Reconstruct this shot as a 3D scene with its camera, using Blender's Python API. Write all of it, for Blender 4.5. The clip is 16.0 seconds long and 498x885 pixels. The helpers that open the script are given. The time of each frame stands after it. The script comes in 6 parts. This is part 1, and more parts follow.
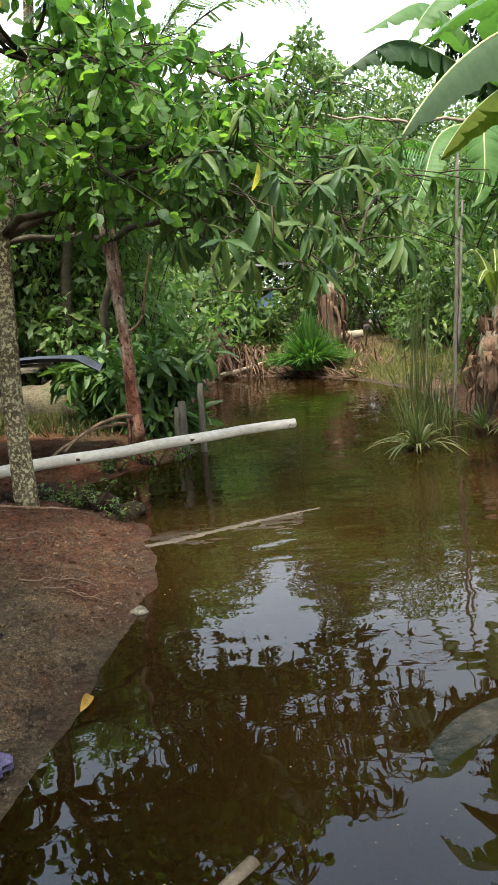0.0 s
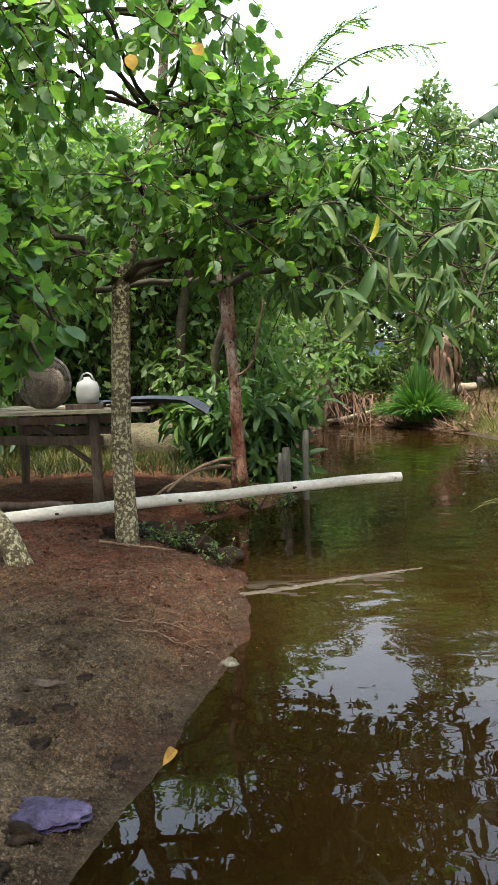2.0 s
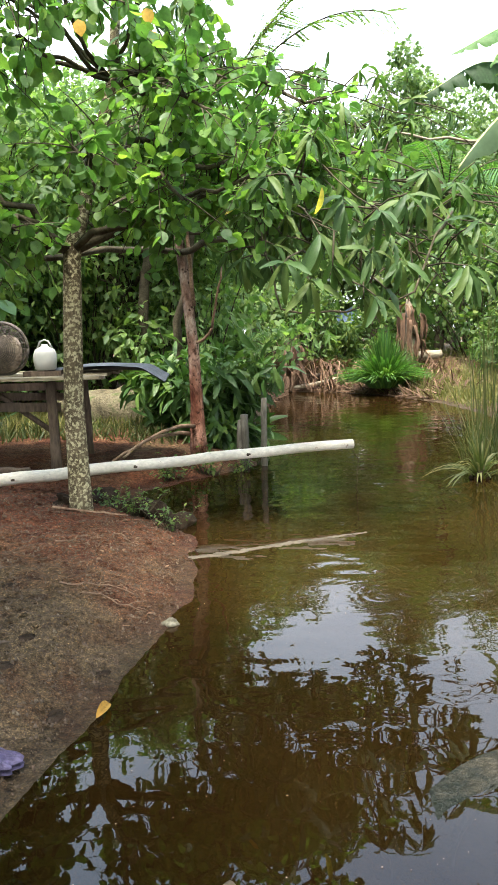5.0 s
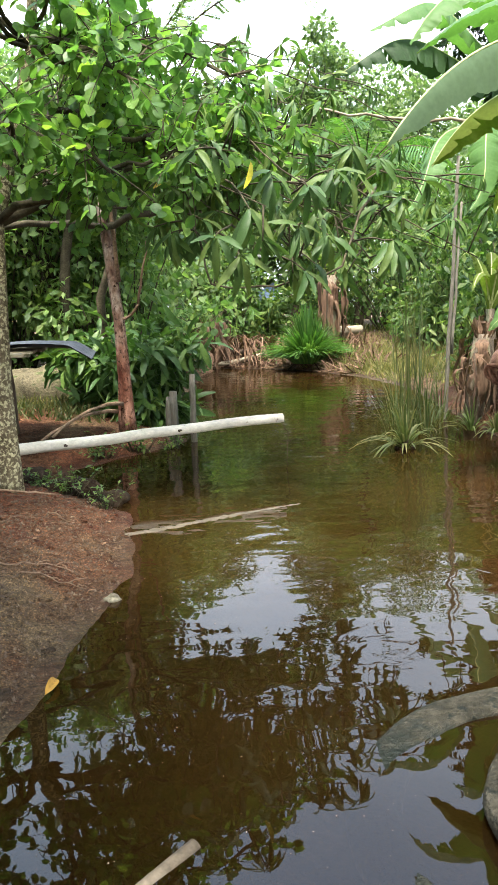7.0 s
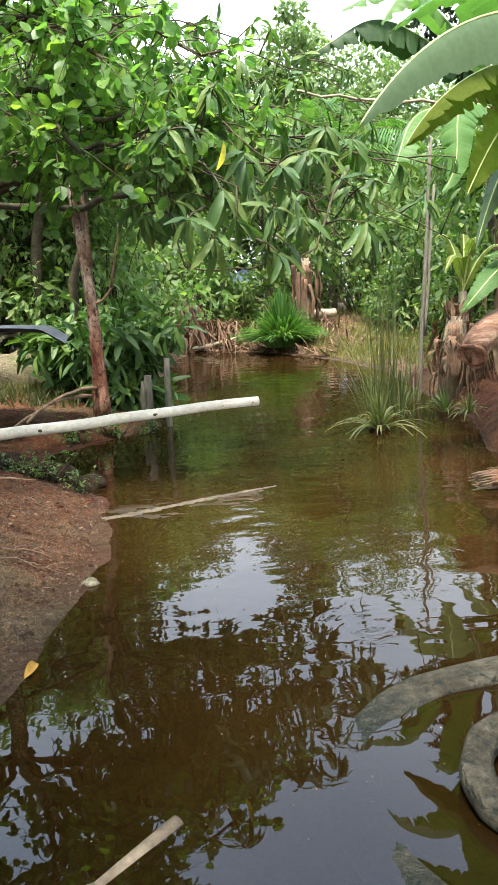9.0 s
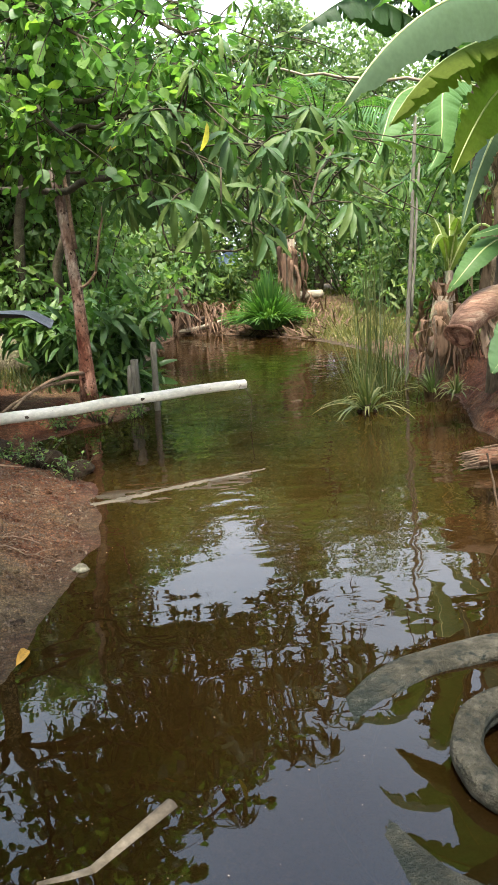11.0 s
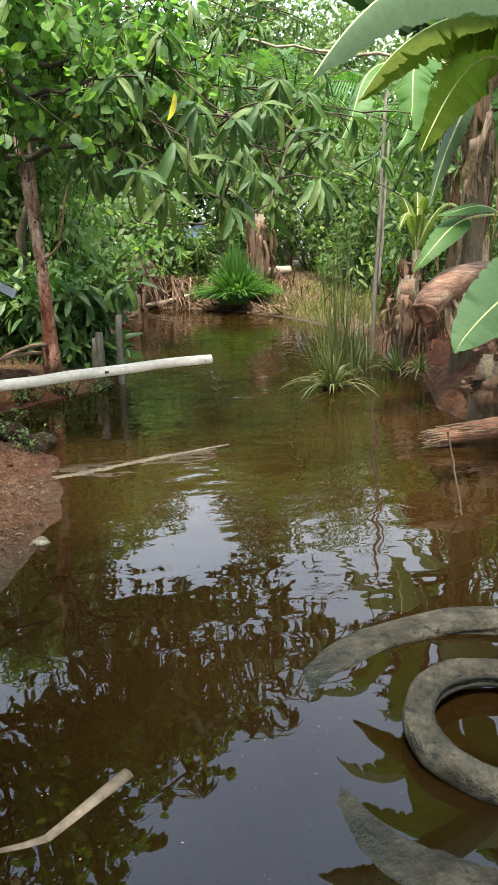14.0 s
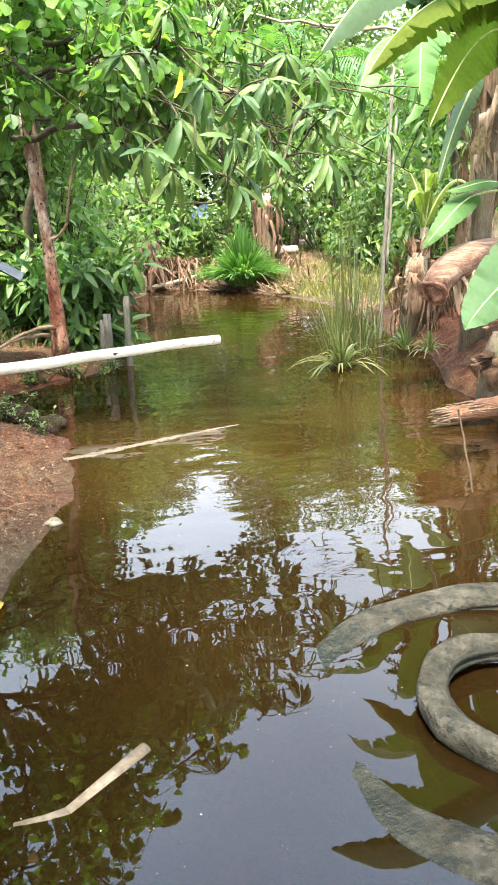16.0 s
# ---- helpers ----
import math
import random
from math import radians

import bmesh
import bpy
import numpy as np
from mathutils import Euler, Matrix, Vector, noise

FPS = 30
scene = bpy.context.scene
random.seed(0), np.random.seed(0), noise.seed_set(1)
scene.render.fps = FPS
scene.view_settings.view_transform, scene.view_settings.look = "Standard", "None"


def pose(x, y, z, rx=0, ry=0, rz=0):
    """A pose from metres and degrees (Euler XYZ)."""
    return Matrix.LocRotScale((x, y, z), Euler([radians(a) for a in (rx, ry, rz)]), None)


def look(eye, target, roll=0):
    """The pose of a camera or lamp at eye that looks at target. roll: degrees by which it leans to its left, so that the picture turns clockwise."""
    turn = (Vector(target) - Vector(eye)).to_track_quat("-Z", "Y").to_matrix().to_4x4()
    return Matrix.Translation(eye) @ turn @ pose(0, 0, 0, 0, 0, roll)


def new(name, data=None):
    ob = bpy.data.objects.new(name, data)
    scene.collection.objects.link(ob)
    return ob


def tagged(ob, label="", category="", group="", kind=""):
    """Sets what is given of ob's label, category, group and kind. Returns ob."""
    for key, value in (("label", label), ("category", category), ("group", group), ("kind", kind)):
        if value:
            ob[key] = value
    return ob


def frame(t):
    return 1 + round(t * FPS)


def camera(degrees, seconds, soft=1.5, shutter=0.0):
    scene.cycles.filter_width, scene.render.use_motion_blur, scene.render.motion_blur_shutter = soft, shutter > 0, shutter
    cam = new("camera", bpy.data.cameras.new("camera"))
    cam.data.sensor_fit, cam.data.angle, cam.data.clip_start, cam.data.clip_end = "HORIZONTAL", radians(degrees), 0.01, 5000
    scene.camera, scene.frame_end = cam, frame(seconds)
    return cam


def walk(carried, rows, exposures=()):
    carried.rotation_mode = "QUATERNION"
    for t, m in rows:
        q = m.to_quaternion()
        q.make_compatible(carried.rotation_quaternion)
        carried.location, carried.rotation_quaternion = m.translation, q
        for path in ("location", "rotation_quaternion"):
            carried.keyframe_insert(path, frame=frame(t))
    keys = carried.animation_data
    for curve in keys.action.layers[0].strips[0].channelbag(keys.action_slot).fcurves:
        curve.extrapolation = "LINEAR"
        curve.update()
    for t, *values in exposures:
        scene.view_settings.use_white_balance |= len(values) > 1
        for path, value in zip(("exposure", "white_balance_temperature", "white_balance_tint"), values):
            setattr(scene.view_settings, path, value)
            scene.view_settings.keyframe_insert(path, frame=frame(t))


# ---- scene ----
import itertools

cam = camera(36.0, 16.0)
EXPOSURES = [(0.0, 2.45), (1.5, 2.45), (2.5, 2.5), (3.5, 2.7), (5.0, 2.95), (9.0, 3.0), (12.5, 2.85), (14.0, 2.85), (14.6, 3.12), (15.2, 3.35), (15.6, 3.57), (16.0, 3.88)]
PATH = [
    (0, (-0.088, 0.086, 1.172), (0.111, 2.052, 0.861), -4.45),
    (0.5, (-0.113, 0.006, 1.228), (0.110, 1.968, 0.912), -2.86),
    (1, (-0.094, 0.041, 1.207), (0.041, 2.015, 0.917), -1.54),
    (1.5, (-0.061, 0.111, 1.197), (-0.067, 2.098, 0.970), -1.41),
    (2, (-0.084, 0.150, 1.197), (-0.147, 2.141, 1.013), -1.93),
    (2.5, (-0.076, 0.170, 1.196), (-0.182, 2.160, 1.022), -1.91),
    (3, (0.069, 0.188, 1.196), (-0.086, 2.172, 1.001), -1.65),
    (3.5, (0.163, 0.187, 1.188), (-0.023, 2.164, 0.948), -1.87),
    (4, (0.151, 0.142, 1.209), (-0.036, 2.115, 0.937), -2.54),
    (4.5, (0.116, 0.067, 1.236), (-0.014, 2.043, 0.955), -2.50),
    (5, (0.068, 0.047, 1.220), (0.068, 2.028, 0.944), -1.57),
    (7.5, (0.000, 0.014, 1.207), (0.221, 1.970, 0.854), -2.04),
    (8, (0.005, 0.018, 1.203), (0.256, 1.969, 0.844), -1.91),
    (8.5, (-0.001, 0.014, 1.198), (0.271, 1.961, 0.831), -2.04),
    (9, (-0.006, 0.009, 1.199), (0.255, 1.955, 0.818), -2.33),
    (11.5, (-0.003, 0.015, 1.203), (0.298, 1.943, 0.764), -3.34),
    (12, (0.003, 0.011, 1.202), (0.332, 1.932, 0.752), -3.22),
    (12.5, (0.001, 0.001, 1.207), (0.344, 1.918, 0.752), -3.11),
    (13, (-0.009, -0.007, 1.208), (0.336, 1.909, 0.750), -2.65),
    (13.5, (-0.002, 0.001, 1.207), (0.359, 1.913, 0.745), -1.98),
    (14, (0.009, 0.009, 1.199), (0.378, 1.912, 0.708), -1.58),
    (14.5, (0.005, 0.017, 1.184), (0.349, 1.909, 0.636), -2.10),
    (15, (-0.002, 0.023, 1.175), (0.333, 1.901, 0.573), -2.47),
    (15.5, (0.004, 0.023, 1.163), (0.372, 1.889, 0.546), -2.22),
    (16, (-0.006, 0.005, 1.192), (0.340, 1.900, 0.655), -2.27),
]
walk(cam, [(t, look(eye, target, roll)) for t, eye, target, roll in PATH], EXPOSURES)

# ---- world, sun ----
world = bpy.data.worlds.new("sky")
scene.world = world
world.use_nodes = True
SUN_EL, SUN_AZ = radians(66), radians(195)
wn = world.node_tree.nodes
sky = wn.new("ShaderNodeTexSky")
sky.sky_type, sky.sun_disc = "NISHITA", False
sky.sun_elevation, sky.sun_rotation = SUN_EL, SUN_AZ
sky.air_density, sky.dust_density, sky.ozone_density = 1.0, 6.0, 0.6
wn["Background"].inputs[1].default_value = 0.135
veil_tex = wn.new("ShaderNodeTexNoise")
veil_tex.inputs["Scale"].default_value, veil_tex.inputs["Detail"].default_value = 2.2, 5
veil_ramp = wn.new("ShaderNodeValToRGB")
veil_ramp.color_ramp.elements[0].position, veil_ramp.color_ramp.elements[0].color = 0.3, (0.35, 0.35, 0.35, 1)
veil_ramp.color_ramp.elements[1].position, veil_ramp.color_ramp.elements[1].color = 0.7, (0.85, 0.85, 0.85, 1)
veil = wn.new("ShaderNodeMix")
veil.data_type = "RGBA"
# cloud veil: whitish low in the sky, bluer overhead
veil_co, veil_sep = wn.new("ShaderNodeTexCoord"), wn.new("ShaderNodeSeparateXYZ")
veil_tone = wn.new("ShaderNodeValToRGB")
veil_tone.color_ramp.elements[0].position, veil_tone.color_ramp.elements[0].color = 0.3, (4.4, 4.7, 4.9, 1)
veil_tone.color_ramp.elements[1].position, veil_tone.color_ramp.elements[1].color = 0.72, (2.3, 3.3, 4.7, 1)
world.node_tree.links.new(veil_co.outputs["Generated"], veil_sep.inputs[0])
world.node_tree.links.new(veil_sep.outputs[2], veil_tone.inputs[0])
world.node_tree.links.new(veil_tone.outputs[0], veil.inputs[7])
world.node_tree.links.new(veil_tex.outputs[0], veil_ramp.inputs[0])
world.node_tree.links.new(veil_ramp.outputs[0], veil.inputs[0])
world.node_tree.links.new(sky.outputs[0], veil.inputs[6])
world.node_tree.links.new(veil.outputs[2], wn["Background"].inputs[0])
sun = new("sun", bpy.data.lights.new("sun", "SUN"))
sun.data.energy, sun.data.angle, sun.data.color = 1.8, radians(12), (1.0, 0.94, 0.84)
sun_way = Vector((math.sin(SUN_AZ) * math.cos(SUN_EL), math.cos(SUN_AZ) * math.cos(SUN_EL), math.sin(SUN_EL)))
sun.matrix_world = look(sun_way * 50, (0, 0, 0))

# ---- materials ----
rng = np.random.default_rng(7)


def nodes_of(name):
    m = bpy.data.materials.new(name)
    m.use_nodes = True
    return m, m.node_tree.nodes, m.node_tree.links


def ramp_of(n, stops):
    r = n.new("ShaderNodeValToRGB")
    e = r.color_ramp.elements
    while len(e) < len(stops):
        e.new(0.5)
    for k, (p, c) in enumerate(stops):
        e[k].position, e[k].color = p, (*c, 1)
    return r


def noise_of(n, l, scale, detail=6, rough=0.6, stretch=None):
    tex = n.new("ShaderNodeTexNoise")
    tex.inputs["Scale"].default_value, tex.inputs["Detail"].default_value, tex.inputs["Roughness"].default_value = scale, detail, rough
    co = n.new("ShaderNodeTexCoord")
    if stretch:
        mp = n.new("ShaderNodeMapping")
        mp.inputs["Scale"].default_value = stretch
        l.new(co.outputs["Object"], mp.inputs[0])
        l.new(mp.outputs[0], tex.inputs["Vector"])
    else:
        l.new(co.outputs["Object"], tex.inputs["Vector"])
    return tex


def mix_of(n, l, a, b, fac, blend="MIX"):
    x = n.new("ShaderNodeMix")
    x.data_type, x.blend_type = "RGBA", blend
    for sock, v in ((x.inputs[6], a), (x.inputs[7], b), (x.inputs[0], fac)):
        if isinstance(v, (tuple, list)):
            sock.default_value = (*v, 1)
        elif isinstance(v, (int, float)):
            sock.default_value = v
        else:
            l.new(v, sock)
    return x.outputs[2]


def surface(name, stops, scale, fine=60.0, rough=0.8, bump=0.5, dist=0.02, stretch=None, spots=None, metal=0.0, grain=1.0):
    """Colour from two scales of noise through a ramp, roughness and relief."""
    m, n, l = nodes_of(name)
    p = n["Principled BSDF"]
    big = noise_of(n, l, scale, 6, 0.6, stretch)
    small = noise_of(n, l, fine, 4, 0.6, stretch)
    ramp = ramp_of(n, stops)
    l.new(big.outputs[0], ramp.inputs[0])
    grey = ramp_of(n, [(0.3, (1 - 0.4 * grain,) * 3), (0.7, (1 + 0.25 * grain,) * 3)])
    l.new(small.outputs[0], grey.inputs[0])
    col = mix_of(n, l, ramp.outputs[0], grey.outputs[0], 1.0, "MULTIPLY")
    if spots:
        sp = noise_of(n, l, spots[1], 6, 0.65)
        lim = ramp_of(n, [(spots[2], (0, 0, 0)), (spots[2] + 0.1, (1, 1, 1))])
        l.new(sp.outputs[0], lim.inputs[0])
        col = mix_of(n, l, col, spots[0], lim.outputs[0])
    l.new(col, p.inputs["Base Color"])
    p.inputs["Roughness"].default_value, p.inputs["Metallic"].default_value = rough, metal
    p.inputs["Specular IOR Level"].default_value = 0.12 if rough >= 0.75 else 0.4
    add = n.new("ShaderNodeMath")
    l.new(big.outputs[0], add.inputs[0])
    l.new(small.outputs[0], add.inputs[1])
    b = n.new("ShaderNodeBump")
    b.inputs["Strength"].default_value, b.inputs["Distance"].default_value = bump, dist
    l.new(add.outputs[0], b.inputs["Height"])
    l.new(b.outputs[0], p.inputs["Normal"])
    return m


def leafy(name, stops, rough=0.42, glow=0.35, clump=1.2, mottle=0.2, single=False, sheen=0.32, streak=None):
    """Leaves: each its own green, a bigger drift over the crown, light through the blade."""
    m, n, l = nodes_of(name)
    p = n["Principled BSDF"]
    geo = n.new("ShaderNodeNewGeometry")
    drift = noise_of(n, l, clump, 3)
    add = n.new("ShaderNodeMath")
    add.operation = "MULTIPLY_ADD"
    add.inputs[1].default_value = 0.62
    half = n.new("ShaderNodeMath")
    half.operation = "MULTIPLY"
    half.inputs[1].default_value = 0.4
    l.new(drift.outputs[0], half.inputs[0])
    who = n.new("ShaderNodeObjectInfo")
    l.new(who.outputs["Random"] if single else geo.outputs["Random Per Island"], add.inputs[0])
    l.new(half.outputs[0], add.inputs[2])
    ramp = ramp_of(n, [(s, (c[0] * 1.09, c[1], c[2] * 0.97)) for s, c in stops])
    l.new(add.outputs[0], ramp.inputs[0])
    fine = noise_of(n, l, 45, 4, 0.6, streak)
    grey = ramp_of(n, [(0.3, (1 - mottle,) * 3), (0.7, (1 + mottle * 0.8,) * 3)])
    l.new(fine.outputs[0], grey.inputs[0])
    col = mix_of(n, l, ramp.outputs[0], grey.outputs[0], 1.0, "MULTIPLY")
    l.new(col, p.inputs["Base Color"])
    p.inputs["Roughness"].default_value, p.inputs["Specular IOR Level"].default_value = rough, sheen
    tr = n.new("ShaderNodeBsdfTranslucent")
    warm = mix_of(n, l, col, (1.22, 1.45, 0.65), 1.0, "MULTIPLY")
    l.new(warm, tr.inputs[0])
    mx = n.new("ShaderNodeMixShader")
    mx.inputs[0].default_value = glow
    l.new(p.outputs[0], mx.inputs[1])
    l.new(tr.outputs[0], mx.inputs[2])
    l.new(mx.outputs[0], n["Material Output"].inputs[0])
    return m


ROUND_LEAF = leafy("round_leaf", [(0.1, (0.05, 0.118, 0.038)), (0.5, (0.096, 0.2, 0.052)), (0.78, (0.155, 0.275, 0.06)), (0.97, (0.26, 0.34, 0.06))], 0.45, 0.55)
MANGO_LEAF = leafy("mango_leaf", [(0.1, (0.03, 0.068, 0.022)), (0.5, (0.06, 0.125, 0.034)), (0.9, (0.12, 0.175, 0.046))], 0.5, 0.35, 1.2, 0.2, False, 0.22)
MANGO_SINGLE = leafy("mango_leaf_single", [(0.1, (0.026, 0.06, 0.02)), (0.5, (0.052, 0.11, 0.032)), (0.9, (0.11, 0.16, 0.044))], 0.5, 0.35, 1.2, 0.2, True, 0.22)
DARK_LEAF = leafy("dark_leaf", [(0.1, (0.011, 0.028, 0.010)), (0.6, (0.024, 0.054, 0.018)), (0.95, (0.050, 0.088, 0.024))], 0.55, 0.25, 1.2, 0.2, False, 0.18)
SHADE_LEAF = leafy("shade_leaf", [(0.1, (0.02, 0.05, 0.016)), (0.6, (0.052, 0.115, 0.03)), (0.95, (0.12, 0.195, 0.042))], 0.45, 0.3, 1.2, 0.2, False, 0.25)
BUSH_LEAF = leafy("bush_leaf", [(0.1, (0.02, 0.05, 0.015)), (0.5, (0.066, 0.13, 0.034)), (0.95, (0.17, 0.225, 0.06))], 0.5, 0.46)
FAR_LEAF = leafy("far_leaf", [(0.1, (0.04, 0.08, 0.034)), (0.5, (0.09, 0.155, 0.058)), (0.95, (0.165, 0.235, 0.085))], 0.6, 0.46, 0.3)
GRASS_LEAF = leafy("grass_leaf", [(0.1, (0.02, 0.062, 0.016)), (0.6, (0.055, 0.14, 0.028)), (0.95, (0.13, 0.215, 0.045))], 0.5, 0.4)
SEDGE_LEAF = leafy("sedge_leaf", [(0.1, (0.04, 0.07, 0.022)), (0.6, (0.09, 0.125, 0.036)), (0.95, (0.2, 0.18, 0.07))], 0.55, 0.35)
BANANA_LEAF = leafy("banana_leaf", [(0.2, (0.045, 0.115, 0.04)), (0.6, (0.075, 0.165, 0.045)), (0.95, (0.13, 0.21, 0.045))], 0.5, 0.42, 1.2, 0.1, False, 0.2)
DRY_LEAF = leafy("dry_leaf", [(0.1, (0.035, 0.022, 0.015)), (0.5, (0.095, 0.062, 0.04)), (0.8, (0.165, 0.115, 0.078)), (0.97, (0.30, 0.23, 0.16))], 0.9, 0.15, 4, 0.6, False, 0.1, (1, 1, 0.12))
# pale leaf colour, with haze and sunlight behind the pond put into it
PALE_ROUND = leafy("pale_round_leaf", [(0.1, (0.055, 0.115, 0.042)), (0.5, (0.105, 0.19, 0.06)), (0.9, (0.19, 0.275, 0.085))], 0.5, 0.5)
PALE_DRY = leafy("pale_dry_leaf", [(0.1, (0.10, 0.068, 0.05)), (0.5, (0.27, 0.195, 0.145)), (0.9, (0.50, 0.40, 0.31))], 0.9, 0.2, 4, 0.65, False, 0.1, (1, 1, 0.07))
# darker banana green, in place of shade on the low near leaf
NEAR_LEAF = leafy("near_banana_leaf", [(0.2, (0.035, 0.08, 0.034)), (0.8, (0.055, 0.11, 0.042))], 0.6, 0.3, 1.2, 0.1, False, 0.15)
GLAUCOUS_LEAF = leafy("glaucous_banana_leaf", [(0.2, (0.056, 0.105, 0.058)), (0.8, (0.08, 0.135, 0.07))], 0.55, 0.3, 1.2, 0.1, False, 0.2)
DARK_STICK = surface("dark_wet_stick", [(0.3, (0.02, 0.013, 0.008)), (0.6, (0.055, 0.036, 0.022))], 9, 60, 0.9, 0.6, 0.004)
LEMON_LEAF = leafy("lemon_leaf", [(0.1, (0.5, 0.4, 0.07)), (0.9, (0.58, 0.5, 0.12))], 0.5, 0.5)
FALLEN_LEAF = leafy("fallen_leaf", [(0.1, (0.22, 0.12, 0.02)), (0.9, (0.32, 0.19, 0.03))], 0.6, 0.2, 1.2, 0.5)
YELLOW_LEAF = leafy("yellow_leaf", [(0.1, (0.360, 0.200, 0.024)), (0.9, (0.480, 0.336, 0.048))], 0.5, 0.3)


def mud_material():
    """Silt and red earth at four scales; wet and glossy along the waterline."""
    m, n, l = nodes_of("mud")
    p = n["Principled BSDF"]
    big, mid, fine, grit = noise_of(n, l, 0.9, 4), noise_of(n, l, 7, 5), noise_of(n, l, 38, 5, 0.7), noise_of(n, l, 130, 3, 0.7)
    red = ramp_of(n, [(0.36, (0.086, 0.033, 0.017)), (0.62, (0.076, 0.052, 0.028)), (0.95, (0.15, 0.112, 0.075))])
    sep, co = n.new("ShaderNodeSeparateXYZ"), n.new("ShaderNodeTexCoord")
    l.new(co.outputs["Object"], sep.inputs[0])
    silt = n.new("ShaderNodeMapRange")
    silt.inputs[1].default_value, silt.inputs[2].default_value, silt.inputs[3].default_value, silt.inputs[4].default_value = 2.2, 4.2, 0.2, -0.1
    l.new(sep.outputs[1], silt.inputs[0])
    # far bank: pale earth, lightened further to put its sunlight into the colour
    far = n.new("ShaderNodeMapRange")
    far.inputs[1].default_value, far.inputs[2].default_value, far.inputs[3].default_value, far.inputs[4].default_value = 8.0, 11.0, 0.0, 0.25
    l.new(sep.outputs[1], far.inputs[0])
    span = n.new("ShaderNodeMath")
    l.new(silt.outputs[0], span.inputs[0])
    l.new(far.outputs[0], span.inputs[1])
    both = n.new("ShaderNodeMath")
    l.new(big.outputs[0], both.inputs[0])
    l.new(span.outputs[0], both.inputs[1])
    blur = n.new("ShaderNodeMath")
    blur.operation = "MULTIPLY_ADD"
    blur.inputs[1].default_value = 0.35
    l.new(mid.outputs[0], blur.inputs[0])
    l.new(both.outputs[0], blur.inputs[2])
    shift = n.new("ShaderNodeMath")
    shift.inputs[1].default_value = -0.175
    l.new(blur.outputs[0], shift.inputs[0])
    l.new(shift.outputs[0], red.inputs[0])
    a = ramp_of(n, [(0.3, (0.55, 0.5, 0.48)), (0.5, (1.0, 1.0, 1.0)), (0.72, (1.35, 1.35, 1.35))])
    l.new(mid.outputs[0], a.inputs[0])
    c = ramp_of(n, [(0.32, (0.35, 0.33, 0.32)), (0.5, (1.0, 1.0, 1.0)), (0.7, (1.7, 1.65, 1.6))])
    l.new(fine.outputs[0], c.inputs[0])
    g = ramp_of(n, [(0.34, (0.45, 0.44, 0.43)), (0.52, (1.0, 1.0, 1.0)), (0.64, (1.7, 1.65, 1.5)), (0.72, (3.4, 3.2, 2.7))])
    l.new(grit.outputs[0], g.inputs[0])
    col = mix_of(n, l, red.outputs[0], a.outputs[0], 1.0, "MULTIPLY")
    col = mix_of(n, l, col, c.outputs[0], 1.0, "MULTIPLY")
    col = mix_of(n, l, col, g.outputs[0], 1.0, "MULTIPLY")
    wet = n.new("ShaderNodeMapRange")
    wet.inputs[1].default_value, wet.inputs[2].default_value, wet.inputs[3].default_value, wet.inputs[4].default_value = 0.002, 0.022, 0.6, 0.9
    l.new(sep.outputs[2], wet.inputs[0])
    l.new(wet.outputs[0], p.inputs["Roughness"])
    p.inputs["Specular IOR Level"].default_value = 0.12
    damp = n.new("ShaderNodeMapRange")
    damp.inputs[1].default_value, damp.inputs[2].default_value, damp.inputs[3].default_value, damp.inputs[4].default_value = 0.01, 0.05, 0.6, 1.0
    l.new(sep.outputs[2], damp.inputs[0])
    soak = n.new("ShaderNodeVectorMath")
    soak.operation = "SCALE"
    l.new(col, soak.inputs[0])
    l.new(damp.outputs[0], soak.inputs["Scale"])
    l.new(soak.outputs[0], p.inputs["Base Color"])
    h1, h2 = n.new("ShaderNodeMath"), n.new("ShaderNodeMath")
    h1.operation = h2.operation = "MULTIPLY_ADD"
    h1.inputs[1].default_value, h2.inputs[1].default_value = 0.35, 0.12
    l.new(fine.outputs[0], h1.inputs[0])
    l.new(mid.outputs[0], h1.inputs[2])
    l.new(grit.outputs[0], h2.inputs[0])
    l.new(h1.outputs[0], h2.inputs[2])
    bp = n.new("ShaderNodeBump")
    bp.inputs["Strength"].default_value, bp.inputs["Distance"].default_value = 1.0, 0.06
    l.new(h2.outputs[0], bp.inputs["Height"])
    l.new(bp.outputs[0], p.inputs["Normal"])
    return m


